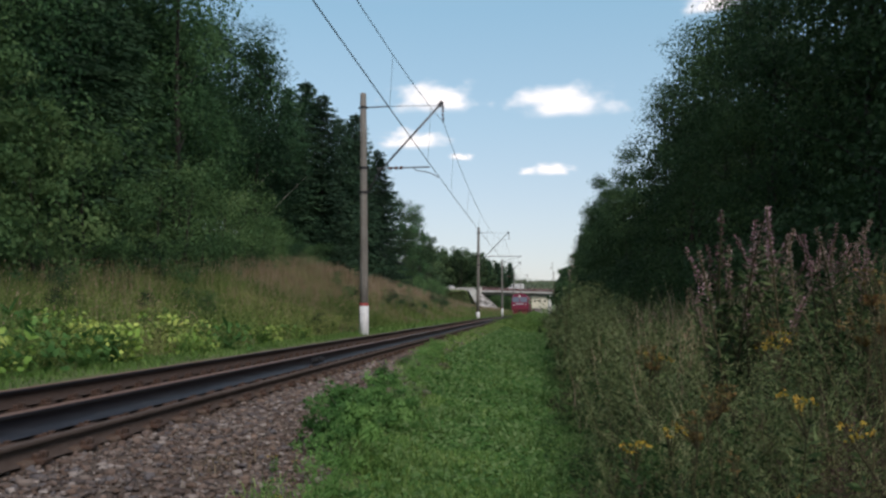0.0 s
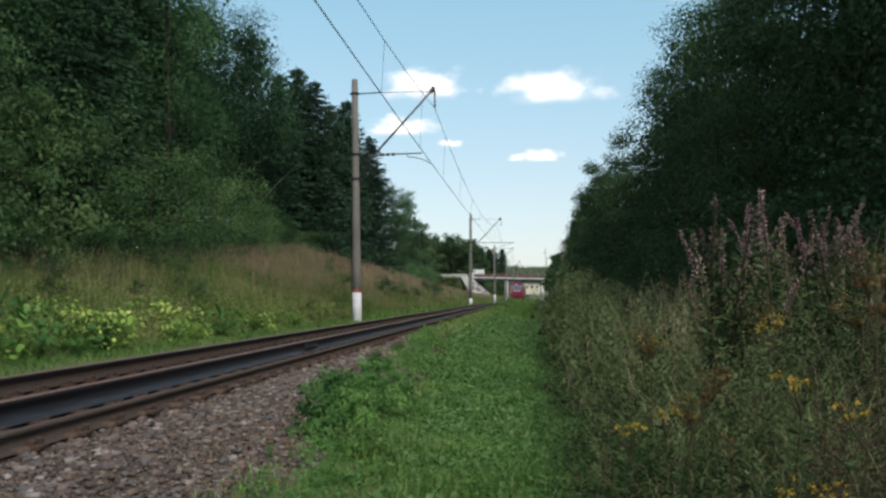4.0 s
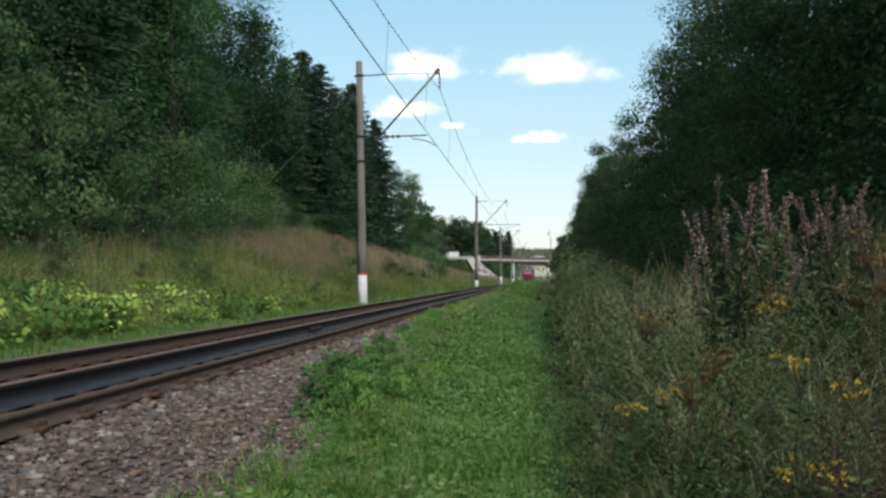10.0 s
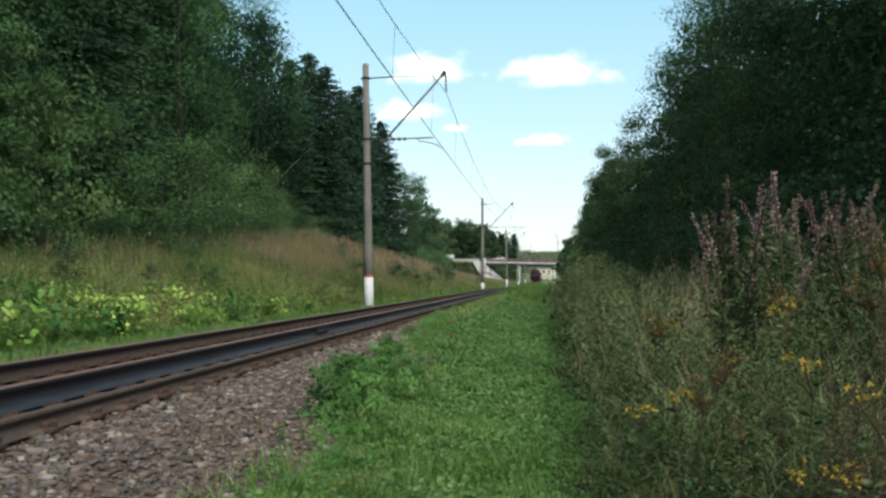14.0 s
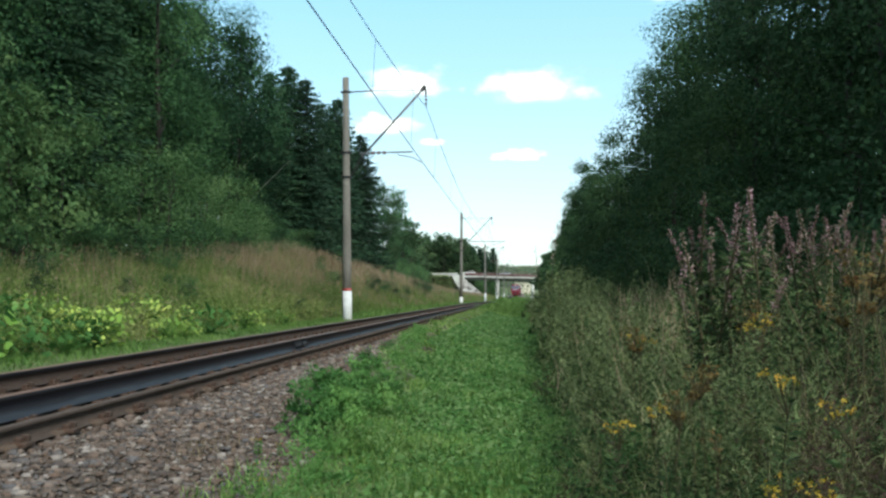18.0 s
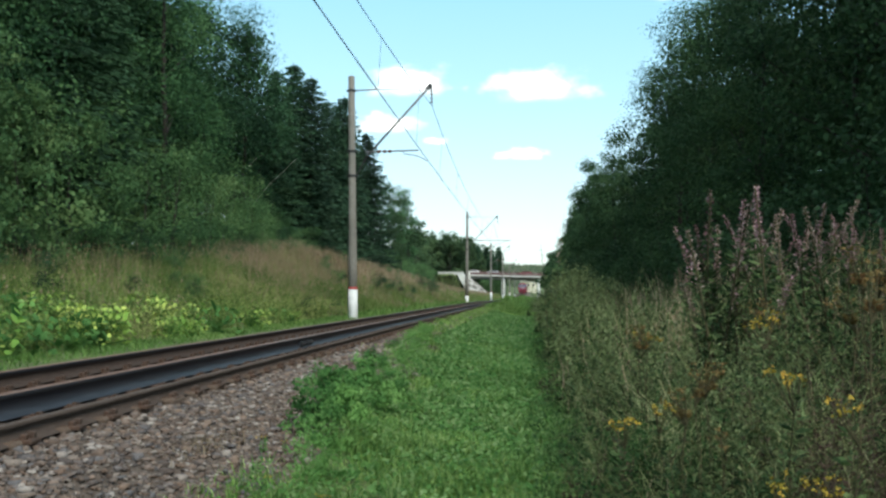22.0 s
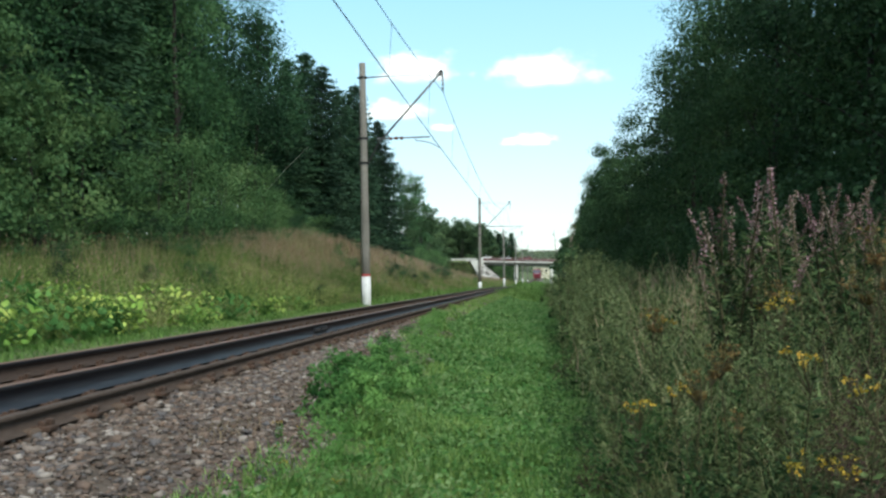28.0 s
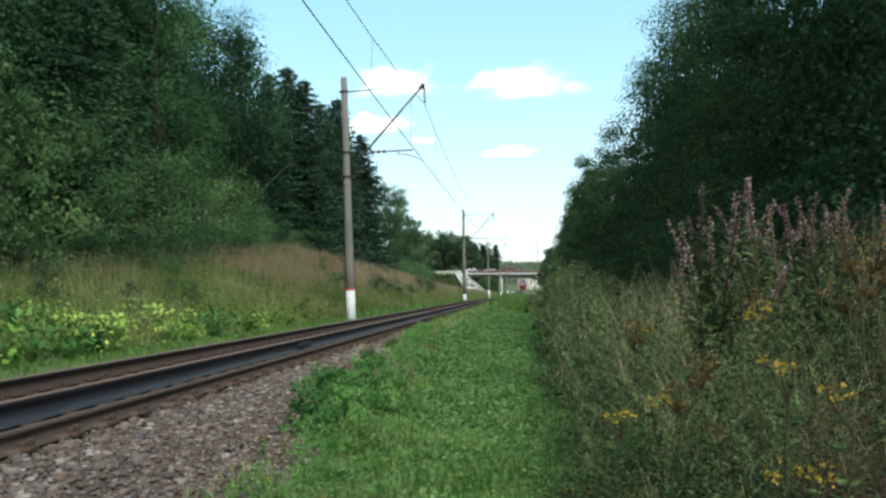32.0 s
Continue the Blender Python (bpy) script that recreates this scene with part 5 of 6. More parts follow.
for k in range(330):
    y = 3.0 + 15 * rng.uniform(0, 1) ** 1.3
    x = rng.uniform(-1.5 - max(0, (y - 9) * 0.12), 0.6)
    n = int(rng.integers(6, 12))
    a = np.arange(n) * 2 * np.pi / n + rng.uniform(0, 6)
    out = np.stack([np.cos(a), np.sin(a), rng.uniform(0.25, 0.8, n)], 1)
    out /= np.linalg.norm(out, axis=1, keepdims=True)
    L = rng.uniform(0.05, 0.10)
    rosettes.append(leaves(np.array([x, y, float(land(x, y)) + 0.05]) + out * L * 0.6, L, rng, 0.45, axis=out))
for k in range(260):
    y = 3.0 + 22 * rng.uniform(0, 1) ** 1.2
    x = rng.uniform(-1.6 - max(0, (y - 9) * 0.1), 0.7)
    B = np.stack([x + rng.normal(0, 0.05, 26), y + rng.normal(0, 0.05, 26), np.full(26, float(land(x, y)))], 1)
    tussocks.append(blades(B, rng.uniform(0.16, 0.3), np.interp(y, [3, 25], [0.007, 0.018]), rng, 1.0, 0.8))
stuff("plantain_rosettes", *join_np(rosettes), FRESH, "plantain rosettes scattered in the path", "herbs")
stuff("grass_tussocks", *merge(tussocks), GRASS, "taller grass tussocks scattered in the path", "grass")

# tall grass of the left bank, green low down and tan on the crest
green, dry = [], []
for n, y0, y1, w, pw in ((9000, -9, 9, 0.022, 1.0), (40000, 9, 60, 0.018, 1.0), (26000, 60, 300, 0.055, 1.2)):
    P = patch(rng, n, -17.5, -8.2, y0, y1, pw)
    u = P[:, 0] - (track_x(P[:, 1]) - TRACK)
    tan = np.clip(0.12 + 1.05 * np.clip((-u - np.interp(P[:, 1], [40, 90], [9.8, 10.6])) / 3.2, 0, 1) * np.clip((P[:, 1] - 32) / 32, 0, 1) + 0.25 * wave(P, 0.45, 2.0), 0.05, 0.88)
    pick = rng.uniform(0, 1, n) < tan
    tall = np.interp(-u, [8.2, 10, 13, 17], [0.35, 0.75, 0.95, 0.9]) * (1 + 0.3 * wave(P, 0.9, 0.7))
    green.append(blades(P[~pick], tall[~pick], w, rng, 0.6, 0.6))
    dry.append(blades(P[pick], tall[pick] * 1.12, w * 0.8, rng, 0.35, 0.4))
stuff("meadow_grass", *merge(green), MEADOW, "tall green-yellow meadow grass on the bank", "grass")
stuff("dry_grass", *merge(dry), DRYGRASS, "tall dry tan grass on the crest of the bank", "grass")
# seed heads over the tall grass
P = patch(rng, 8000, -17, -9, 9, 110, 1.3)
P[:, 2] += np.interp(-(P[:, 0] - (track_x(P[:, 1]) - TRACK)), [8.2, 10, 13, 17], [0.45, 0.8, 1.0, 1.0]) * rng.uniform(0.75, 1.15, len(P))
V, F = leaves(P, np.interp(P[:, 1], [9, 110], [0.06, 0.13])[:, None], rng, 0.3, axis=np.tile([0.15, 0.1, 1.0], (len(P), 1)))
stuff("grass_heads", V, F, DRYGRASS, "feathery tan seed heads of the tall grass", "grass")
# rank growth on the road's embankment
P = np.stack([rng.uniform(-50, -22.3, 5200), rng.uniform(288, 301.5, 5200), np.zeros(5200)], 1)
P[:, 2] = land(P[:, 0], P[:, 1])
stuff("embankment_weeds", *merge([blades(P[:3600], 1.0, 0.2, rng, 0.9, 0.6)]), WEEDLEAF, "rank dark weeds on the road embankment", "weeds")
stuff("embankment_straw", *merge([blades(P[3600:], 1.1, 0.13, rng, 0.7, 0.5)]), BROWNWEED, "brown withered growth on the road embankment", "weeds")
# taller leafy herbs in patches on the near bank
P = patch(rng, 2600, -13.5, -8.2, 10, 48)
P = P[wave(P, 0.8, 2.2) + 0.25 * rng.normal(size=len(P)) > 0.3]
g, _ = weedy(P, rng.uniform(0.45, 1.15, len(P)), rng, 42, 0.085, 0.4, lean=0.5)
stuff("bank_weeds", *g, MEADOW, "green leafy weeds in patches on the bank", "weeds")
# herbs among it
P = patch(rng, 30000, -13, -7.9, 10, 40)
P[:, 2] += rng.uniform(0.1, 0.75, len(P))
V, F = leaves(P, 0.07, rng, 0.5, flat=0.6)
stuff("bank_herbs", V, F, MEADOW, "leafy herbs among the tall grass", "herbs")


def broad_plant(seed, n, h, spread, leaf, mat):
    """Large lobed leaves on stalks from one root: stems mesh and leaf mesh."""
    rng = np.random.default_rng(seed)
    st, V, F, o = [], [], [], 0
    for _ in range(n):
        a = rng.uniform(0, 2 * np.pi)
        r, z = spread * np.sqrt(rng.uniform(0.03, 1)), h * rng.uniform(0.08, 1.0)
        tip = np.array([r * np.cos(a), r * np.sin(a), z])
        st.append(tube_np(np.array([(0, 0, -0.05), tip * (0.5, 0.5, 0.75), tip]), [0.006, 0.004, 0.003], 4))
        L = leaf * rng.uniform(0.6, 1.2)
        a2 = a + rng.normal(0, 0.9)
        d = np.array([np.cos(a2), np.sin(a2), rng.uniform(-1.1, 0.5)])
        s = np.array([-np.sin(a2), np.cos(a2), rng.normal(0, 0.6)])
        up = np.array([0, 0, 1.0])
        k = 9
        ring = []
        for q in range(k):
            t = q / (k - 1) * 2 * np.pi
            rad = 0.5 * (1 + 0.16 * np.cos(5 * t)) * (1.0 if q not in (0, k - 1) else 0.75)
            ring.append(tip + d * L * (0.5 - rad * np.cos(t)) + s * L * rad * 0.85 * np.sin(t) - up * L * 0.14 * abs(np.sin(t)))
        V += [tip + d * L * 0.45 + up * L * 0.05] + ring[:-1]
        m = k - 1
        F += [(o, o + 1 + q, o + 1 + (q + 1) % m) for q in range(m)]
        o += 1 + m
    return np_mesh("stalk", *join_np(st), FRESH), np_mesh("foliage", np.array(V), np.array(F), mat)


def herb(name, meshes, x, y, s, label, category="weed", group="", names=("stalk", "foliage"), turn=0, tilt=0, dz=0.0):
    t = thing(name, label, category, group, pose(x, y, float(land(x, y)) + dz, tilt, 0, turn) @ Matrix.Scale(s, 4))
    for nm, me in zip(names, meshes):
        part(nm, me, None, t)
    return t


rng = np.random.default_rng(41)
BP = [broad_plant(100 + k, (130, 130, 75)[k], 0.75, 0.62, (0.105, 0.10, 0.15)[k], LIME if k != 2 else FRESH) for k in range(3)]
for k in range(30):
    y = rng.uniform(14.6, 22.3) if k % 5 else rng.uniform(12.5, 25)
    x = -7.55 - rng.uniform(0, 3.2)
    herb("broad_leaved_weed", BP[(k % 2) if k % 4 and y > 16 else 2], x, y, rng.uniform(0.35, 1.2), "clump of broad yellowing green leaves on the bank", "weed", "leafy weeds on the bank", turn=rng.uniform(0, 360))
for x, y, s in ((-8.0, 25.5, 0.8), (-8.1, 12.5, 1.1), (-8.3, 13.8, 1.0), (-7.9, 29.5, 0.6), (-8.6, 30.5, 0.7)):
    herb("broad_leaved_weed", BP[2] if x < -8.2 else BP[0], x, y, s, "clump of broad green leaves beside the track", "weed", "leafy weeds on the bank", turn=x * 900)


# ---- the weeds beside the path ----
rng = np.random.default_rng(51)


def weed_patch(n, y0, y1, x0=0.35, x1=6.5, pw=1.0):
    P = patch(rng, n, x0, x1, y0, y1, pw)
    P = P[(P[:, 0] < 0.45 * P[:, 1] + 0.6) | (rng.uniform(0, 1, len(P)) < 0.45)]
    P = P[np.hypot(P[:, 0], P[:, 1]) > 1.9]
    edge = 0.38 + 0.2 * np.sin(P[:, 1] * 0.9) + 0.12 * np.sin(P[:, 1] * 2.3)
    return P[P[:, 0] > edge]


def weed_height(P):
    return np.interp(P[:, 0], [0.3, 0.8, 1.6, 3, 6], [0.38, 0.72, 0.98, 1.12, 1.25]) * (1 + 0.16 * wave(P, 1.3, 0.4)) * np.interp(P[:, 1], [2, 4, 8], [0.8, 0.95, 1.05])


# each clump of weeds has its own kind and height
WEEDSETS = {"green": [], "lush": [], "brown": [], "pale": []}
stem, tops = [], []
for n, y0, y1, per, leaf in ((120, -9, 1.5, 60, 0.075), (330, 1.9, 9, 130, 0.05), (220, 9, 20, 90, 0.075), (120, 20, 45, 60, 0.13), (110, 45, 120, 36, 0.24)):
    C = weed_patch(n, y0, y1, pw=1.1)
    ang = np.degrees(np.arctan2(C[:, 0], C[:, 1]))
    roll = rng.uniform(0, 1, len(C))
    dryness = 0.08 + 0.6 * np.clip((ang - 14.5) / 3, 0, 1) * (C[:, 1] < 8)
    fresh = 0.22 * (ang < 10) + 0.06 + 0.35 * np.clip((1.3 - C[:, 0]) / 0.8, 0, 1) * (C[:, 1] < 7)
    kind = np.where(roll < dryness, "brown", np.where(roll < dryness + fresh, "lush", np.where(roll > 0.88 - 0.16 * (ang < 9) + 0.07 * (ang > 13), "pale", "green")))
    tall = rng.uniform(0.62, 1.18, len(C))
    for name, store in WEEDSETS.items():
        pick = kind == name
        if not pick.any():
            continue
        P = np.repeat(C[pick], 5, 0)
        P[:, :2] += rng.normal(0, np.interp(y0, [2, 45], [0.12, 0.3]), (len(P), 2))
        h = weed_height(P) * np.repeat(tall[pick], 5)
        g, s = weedy(P, h, rng, per, leaf * (0.9 if name == "brown" else 1.0), {"green": 0.34, "lush": 0.42, "brown": 0.22, "pale": 0.3}[name], lean=0.6)
        store.append(g), stem.append(s)
        if name != "lush":
            b, _ = weedy(P[::3], h[::3] * 1.03, rng, int(per * 0.4), leaf * 0.45, 0.45, s0=0.7, s1=1.08, spread=0.1)
            tops.append(b)
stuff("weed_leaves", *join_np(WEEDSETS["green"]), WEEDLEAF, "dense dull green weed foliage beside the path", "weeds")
stuff("lush_weeds", *join_np(WEEDSETS["lush"]), LUSH, "lush green weed foliage beside the path", "weeds")
stuff("withered_leaves", *join_np(WEEDSETS["brown"]), BROWNWEED, "brown withered leaves in patches among the weeds", "weeds")
stuff("wormwood", *join_np(WEEDSETS["pale"]), BLUISH, "grey-green wormwood among the weeds", "weeds")
stuff("weed_tops", *join_np(tops), WEEDDRY, "withered brown flower heads of the weeds", "weeds")
stuff("weed_stems", *join_np(stem), STEMS, "thin upright weed stalks", "weeds")
# thicket of brown dead stalks
a, d = np.radians(rng.uniform(15.5, 23, 95)), rng.uniform(2.6, 5.2, 95)
P = np.stack([d * np.sin(a), d * np.cos(a), np.zeros(95)], 1)
P[:, 2] = land(P[:, 0], P[:, 1])
g, st = weedy(P, weed_height(P) * rng.uniform(0.7, 1.1, 95), rng, 110, 0.034, 0.24, lean=0.5, spread=0.07)
stuff("dead_thicket", *g, BROWNWEED, "thicket of dark brown dead stalks among the weeds", "weeds")
# paler feathery growth below the fireweed
a, d = np.radians(rng.uniform(11.0, 18.0, 120)), rng.uniform(4.6, 7.2, 120)
P = np.stack([d * np.sin(a), d * np.cos(a), np.zeros(120)], 1)
P[:, 2] = land(P[:, 0], P[:, 1])
g, st = weedy(P, weed_height(P) * rng.uniform(0.8, 1.15, 120), rng, 110, 0.05, 0.26, lean=0.7)
stuff("feathery_weeds", *g, BLUISH, "feathery grey-green weeds under the fireweed", "weeds")
# low herbs spilling over the edge of the path
P = patch(rng, 420, 0.02, 0.75, 2.6, 26, 1.5)
g, _ = weedy(P, rng.uniform(0.12, 0.42, len(P)), rng, 34, 0.045, 0.5, lean=1.0)
stuff("edge_herbs", *g, LUSH, "low green herbs spilling over the edge of the path", "herbs")
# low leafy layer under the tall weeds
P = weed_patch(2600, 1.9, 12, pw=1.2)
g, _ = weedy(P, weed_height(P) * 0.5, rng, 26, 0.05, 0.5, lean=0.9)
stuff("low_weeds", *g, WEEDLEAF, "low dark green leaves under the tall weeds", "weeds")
sets = []
for n, y0, y1, w in ((900, 3.2, 12, 0.005), (4500, 12, 40, 0.014), (3500, 40, 120, 0.04)):
    P = weed_patch(n, y0, y1, x0=0.25)
    sets.append(blades(P, weed_height(P) * rng.uniform(0.6, 1.1, len(P)), w, rng, 1.3, 1.1))
stuff("weed_grass", *merge(sets), MEADOW, "long arching grass among the weeds", "grass")
sets = []
P = weed_patch(700, 3.4, 14)
sets.append(blades(P[::3], weed_height(P[::3]) * rng.uniform(0.7, 1.15, len(P[::3])), 0.006, rng, 1.2, 1.1))
V, F = arches(P[1::4], weed_height(P[1::4]) * 1.65, 0.004, rng)
stuff("bent_straw", V, F, DRYGRASS, "dry bent grass over the weeds", "grass")
P = weed_patch(1300, 4.0, 18)
P = P[wave(P, 1.5, 0.9) + 0.35 * rng.normal(size=len(P)) > -0.15]
V, F = arches(P, weed_height(P) * 1.7, np.interp(P[:, 1], [3, 18], [0.004, 0.012])[:, None, None], rng)
stuff("bent_grass", V, F, PALEGRASS, "long bent grass over the weeds", "grass")
P = weed_patch(11000, 3.0, 15, pw=1.1)
top = weed_height(P)
P[:, 2] += top * rng.uniform(0.45, 1.0, len(P))
corner = (P[:, 0] > 0.26 * P[:, 1]) & (P[:, 1] < 6.5)
pick = rng.uniform(0, 1, len(P)) < np.where(corner, 0.06, 0.38)
wide = np.interp(P[:, 1], [3, 15], [0.0035, 0.011])
V, F = arches(P[pick], np.full(pick.sum(), 0.24), wide[pick][:, None, None] * 0.8, rng, 5, (0.5, 1.1), 0.45)
stuff("matted_straw", V, F, PALEGRASS, "pale curled blades matted over the weeds", "grass")
V, F = arches(P[~pick], np.full((~pick).sum(), 0.26), wide[~pick][:, None, None] * 1.6, rng, 5, (0.5, 1.2), 0.4)
stuff("matted_blades", V, F, WEEDLEAF, "dull green curled blades matted over the weeds", "grass")
P = weed_patch(1500, 8, 30)
sets.append(blades(P, weed_height(P) * 1.2, 0.012, rng, 0.4, 0.6))
stuff("weed_straw", *merge(sets), DRYGRASS, "dry straw stalks among the weeds", "grass")


def spike(seed, h, flowers, thick=1.0):
    """One fireweed: stem, leaves, and a spike of blossom over seed down."""
    rng = np.random.default_rng(seed)
    lean = rng.normal(0, 0.14, 2)
    zs = np.linspace(-0.05, h, 7)
    pts = np.column_stack([lean[0] * (zs / h) ** 2 * h, lean[1] * (zs / h) ** 2 * h, zs])
    st = np_mesh("stem", *tube_np(pts, np.linspace(0.008, 0.003, 7) * thick, 5), STEMS)
    at = lambda s: np.column_stack([lean[0] * s ** 2 * h, lean[1] * s ** 2 * h, s * h])
    s = rng.uniform(0.12, 0.84, 120)
    b = rng.uniform(0, 2 * np.pi, 120)
    out = np.column_stack([np.cos(b), np.sin(b), rng.normal(0.35, 0.5, 120)])
    lf = np_mesh("foliage", *leaves(at(s) + out * 0.028, 0.055, rng, 0.2, axis=out / np.linalg.norm(out, axis=1, keepdims=True)), WEEDLEAF)
    m = flowers
    s = rng.uniform(0.72, 1.0, m) ** 0.8
    b = rng.uniform(0, 2 * np.pi, m)
    out = np.column_stack([np.cos(b), np.sin(b), rng.normal(0.3, 0.4, m)])
    r = (0.016 * (1.12 - s) / 0.38 + 0.004)[:, None] * rng.uniform(0.3, 1.2, (m, 1))
    out /= np.linalg.norm(out, axis=1, keepdims=True)
    return st, lf, np_mesh("flower_spike", *leaves(at(s) + out * r, 0.0125, rng, 0.55, axis=out), PINK if seed % 3 else FLUFF)


SPK = [spike(200 + k, 1.0, 150 if k % 2 else 90) for k in range(6)]
rng = np.random.default_rng(61)
GROVE = "stand of fireweed"
# (degrees right of the track, height above the eye over distance) of the tallest, then shorter ones between
TALL = [(10.3, 0.108), (11.3, 0.09), (11.7, 0.075), (12.4, 0.096), (13.2, 0.088), (13.9, 0.115), (14.3, 0.11), (15.0, 0.10), (16.1, 0.088), (16.6, 0.082), (17.8, 0.09), (19.6, 0.09), (18.7, 0.07), (20.6, 0.08)]
TALL += [(rng.uniform(10.2, 21.5), rng.uniform(0.02, 0.085)) for _ in range(40)]
for k, (a, rise) in enumerate(TALL):
    y = rng.uniform(6.3, 8.8)
    x = y * math.tan(radians(a))
    herb("fireweed", SPK[k % 6], x, y, 1.5 + y * rise - float(land(x, y)), "tall fireweed stalk with a faded pink flower spike", "fireweed", GROVE, ("stem", "foliage", "flower_spike"), rng.uniform(0, 360), rng.normal(0, 3))


def flower_head(seed, h, mat, n=70, leafmat=None, low=0.15, size=0.06):
    """A branching stalk with a flat head of small flowers."""
    rng = np.random.default_rng(seed)
    st, tips = [np_mesh("stem", *tube_np(np.array([(0, 0, -0.05), (0.02, 0, h * 0.6), (0, 0.03, h * 0.85)]), [0.0035, 0.003, 0.0025], 4), STEMS)], []
    for _ in range(9):
        a, r = rng.uniform(0, 2 * np.pi), rng.uniform(0.02, 0.10)
        tip = np.array([r * np.cos(a), r * np.sin(a), h * rng.uniform(0.93, 1.0)])
        st.append(np_mesh("branch", *tube_np(np.array([(0, 0.03, h * 0.82), tip]), [0.003, 0.002], 3), STEMS))
        tips.append(tip)
    fl = [np_mesh("flower_head", *leaves(tip + rng.normal(0, 0.008, (n // 9, 3)), 0.015, rng, 0.9, flat=0.4), mat) for tip in tips]
    s = rng.uniform(low, 0.9, 60)
    b = rng.uniform(0, 2 * np.pi, 60)
    out = np.column_stack([np.cos(b), np.sin(b), np.full(60, 0.3)])
    lf = leaves(np.column_stack([np.zeros(60), np.zeros(60), s * h]) + out * size * 0.55, size, rng, 0.3, axis=out / np.linalg.norm(out, axis=1, keepdims=True))
    return [np_mesh("foliage", *lf, leafmat or WEEDLEAF)] + st + fl


HEADED = ("foliage", "stem") + ("branch",) * 9 + ("flower_head",) * 9


TANSY = [flower_head(300 + k, 1.0, YELLOW) for k in range(3)]
# (degrees right of the track, distance, height of the head)
for k, (a, d, z) in enumerate(((15.1, 3.2, 0.9), (17.2, 3.2, 0.9), (14.2, 6.3, 1.37), (13.6, 6.0, 1.34), (5.3, 4.4, 0.92), (7.8, 4.5, 0.97), (7.0, 6.8, 1.22), (15.3, 4.2, 1.17), (18.4, 3.7, 1.1))):
    x, y = d * math.sin(radians(a)), d * math.cos(radians(a))
    herb("tansy", TANSY[k % 3], x, y, max(0.35, z - float(land(x, y))), "tansy stalk with a cluster of yellow flowers", "flower", "yellow flowers in the weeds", HEADED, k * 77)
RUSTY = [flower_head(320 + k, 1.0, OCHRE, 60, OCHRE, 0.86, 0.035) for k in range(2)]
for k, (a, d, z) in enumerate(((10.4, 5.0, 1.13), (10.7, 5.05, 1.12), (10.1, 4.9, 1.1), (9.2, 4.6, 1.02), (8.9, 4.7, 1.0), (6.8, 6.6, 1.26), (6.5, 6.7, 1.25), (13.3, 6.5, 1.42), (12.9, 7.0, 1.42),
                               (14.1, 6.8, 1.45), (18.5, 5.5, 1.5), (19.0, 6.0, 1.75), (20.3, 5.0, 1.75), (20.8, 5.2, 1.68), (19.8, 4.8, 1.6), (11.4, 4.5, 0.85))):
    x, y = d * math.sin(radians(a)), d * math.cos(radians(a))
    herb("withered_weed", RUSTY[k % 2], x, y, max(0.35, z - float(land(x, y))), "withered weed with rust-coloured leaves", "weed", "withered weeds", HEADED, k * 61)

# pale wormwood along the edge of the path
P = patch(rng, 230, 0.40, 1.5, 7, 34)
pg, ps = weedy(P, np.interp(P[:, 1], [7, 12, 34], [0.75, 1.4, 1.6]), rng, 110, 0.095, 0.3, lean=0.6)
stuff("edge_wormwood", *pg, BLUISH, "pale grey-green wormwood along the path", "weeds")
stuff("edge_stems", *ps, STEMS, "thin stalks of wormwood", "weeds")

# arching tufts of pale grass
ARCH = []
for k in range(3):
    g = np.random.default_rng(260 + k)
    B = np.zeros((34, 3)) + g.normal(0, 0.03, (34, 3)) * (1, 1, 0)
    V, F = arches(B, 1.25, 0.005, g, 8, (0.4, 0.8))
    ARCH.append((np_mesh("tuft", V, F, PALEGRASS),))
rng = np.random.default_rng(66)
for k in range(34):
    a, d = rng.uniform(4, 16.5), rng.uniform(4.2, 8.5)
    x, y = d * math.sin(radians(a)), d * math.cos(radians(a))
    hh = float(weed_height(np.array([[x, y, 0]]))[0])
    herb("grass_tuft", ARCH[k % 3], x, y, hh * rng.uniform(0.95, 1.15), "tuft of long pale arching grass", "grass", "grass tufts in the weeds", ("tuft",), rng.uniform(0, 360))

for k, (a, d) in enumerate(((16.6, 5.2), (17.4, 5.0), (18.1, 5.3), (15.8, 5.6), (17.0, 6.2), (6.5, 5.4), (7.6, 5.0), (9.0, 6.4))):
    x, y = d * math.sin(radians(a)), d * math.cos(radians(a))
    hh = float(weed_height(np.array([[x, y, 0]]))[0])
    herb("grass_tuft", ARCH[k % 3], x, y, hh * 1.05, "tuft of long pale arching grass", "grass", "grass tufts in the weeds", ("tuft",), k * 71)

# lone tall stalk against the sky, and a bushy sallow by the path
lone = [spike(240, 1.0, 40, 0.35)]
herb("tall_stalk", lone[0], 0.30, 14.0, 2.45, "thin lone seed stalk standing above the weeds", "weed", "", ("stem", "foliage", "flower_spike"), 30, 2)
herb("tall_stalk", lone[0], 0.26, 13.6, 2.2, "thin lone seed stalk standing above the weeds", "weed", "", ("stem", "foliage", "flower_spike"), 140, -2)
SALLOW = broadleaf(95, 2.0, 0.05, 0.75, 70, 40, 0.16, 0.075, BLUISH, BARK, 0.02, 0.35)
for x, y, s in ((0.95, 22.0, 1.0), (1.25, 25.5, 1.1), (1.0, 30, 1.05), (1.6, 20.0, 0.85)):
    plant_tree("sallow_shrub", SALLOW, x, y, s, "pale grey-green shrub at the edge of the path", "shrub", "shrubs beside the path")

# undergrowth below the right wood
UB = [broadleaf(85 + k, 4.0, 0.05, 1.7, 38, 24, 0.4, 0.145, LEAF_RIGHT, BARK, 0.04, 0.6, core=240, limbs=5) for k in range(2)]
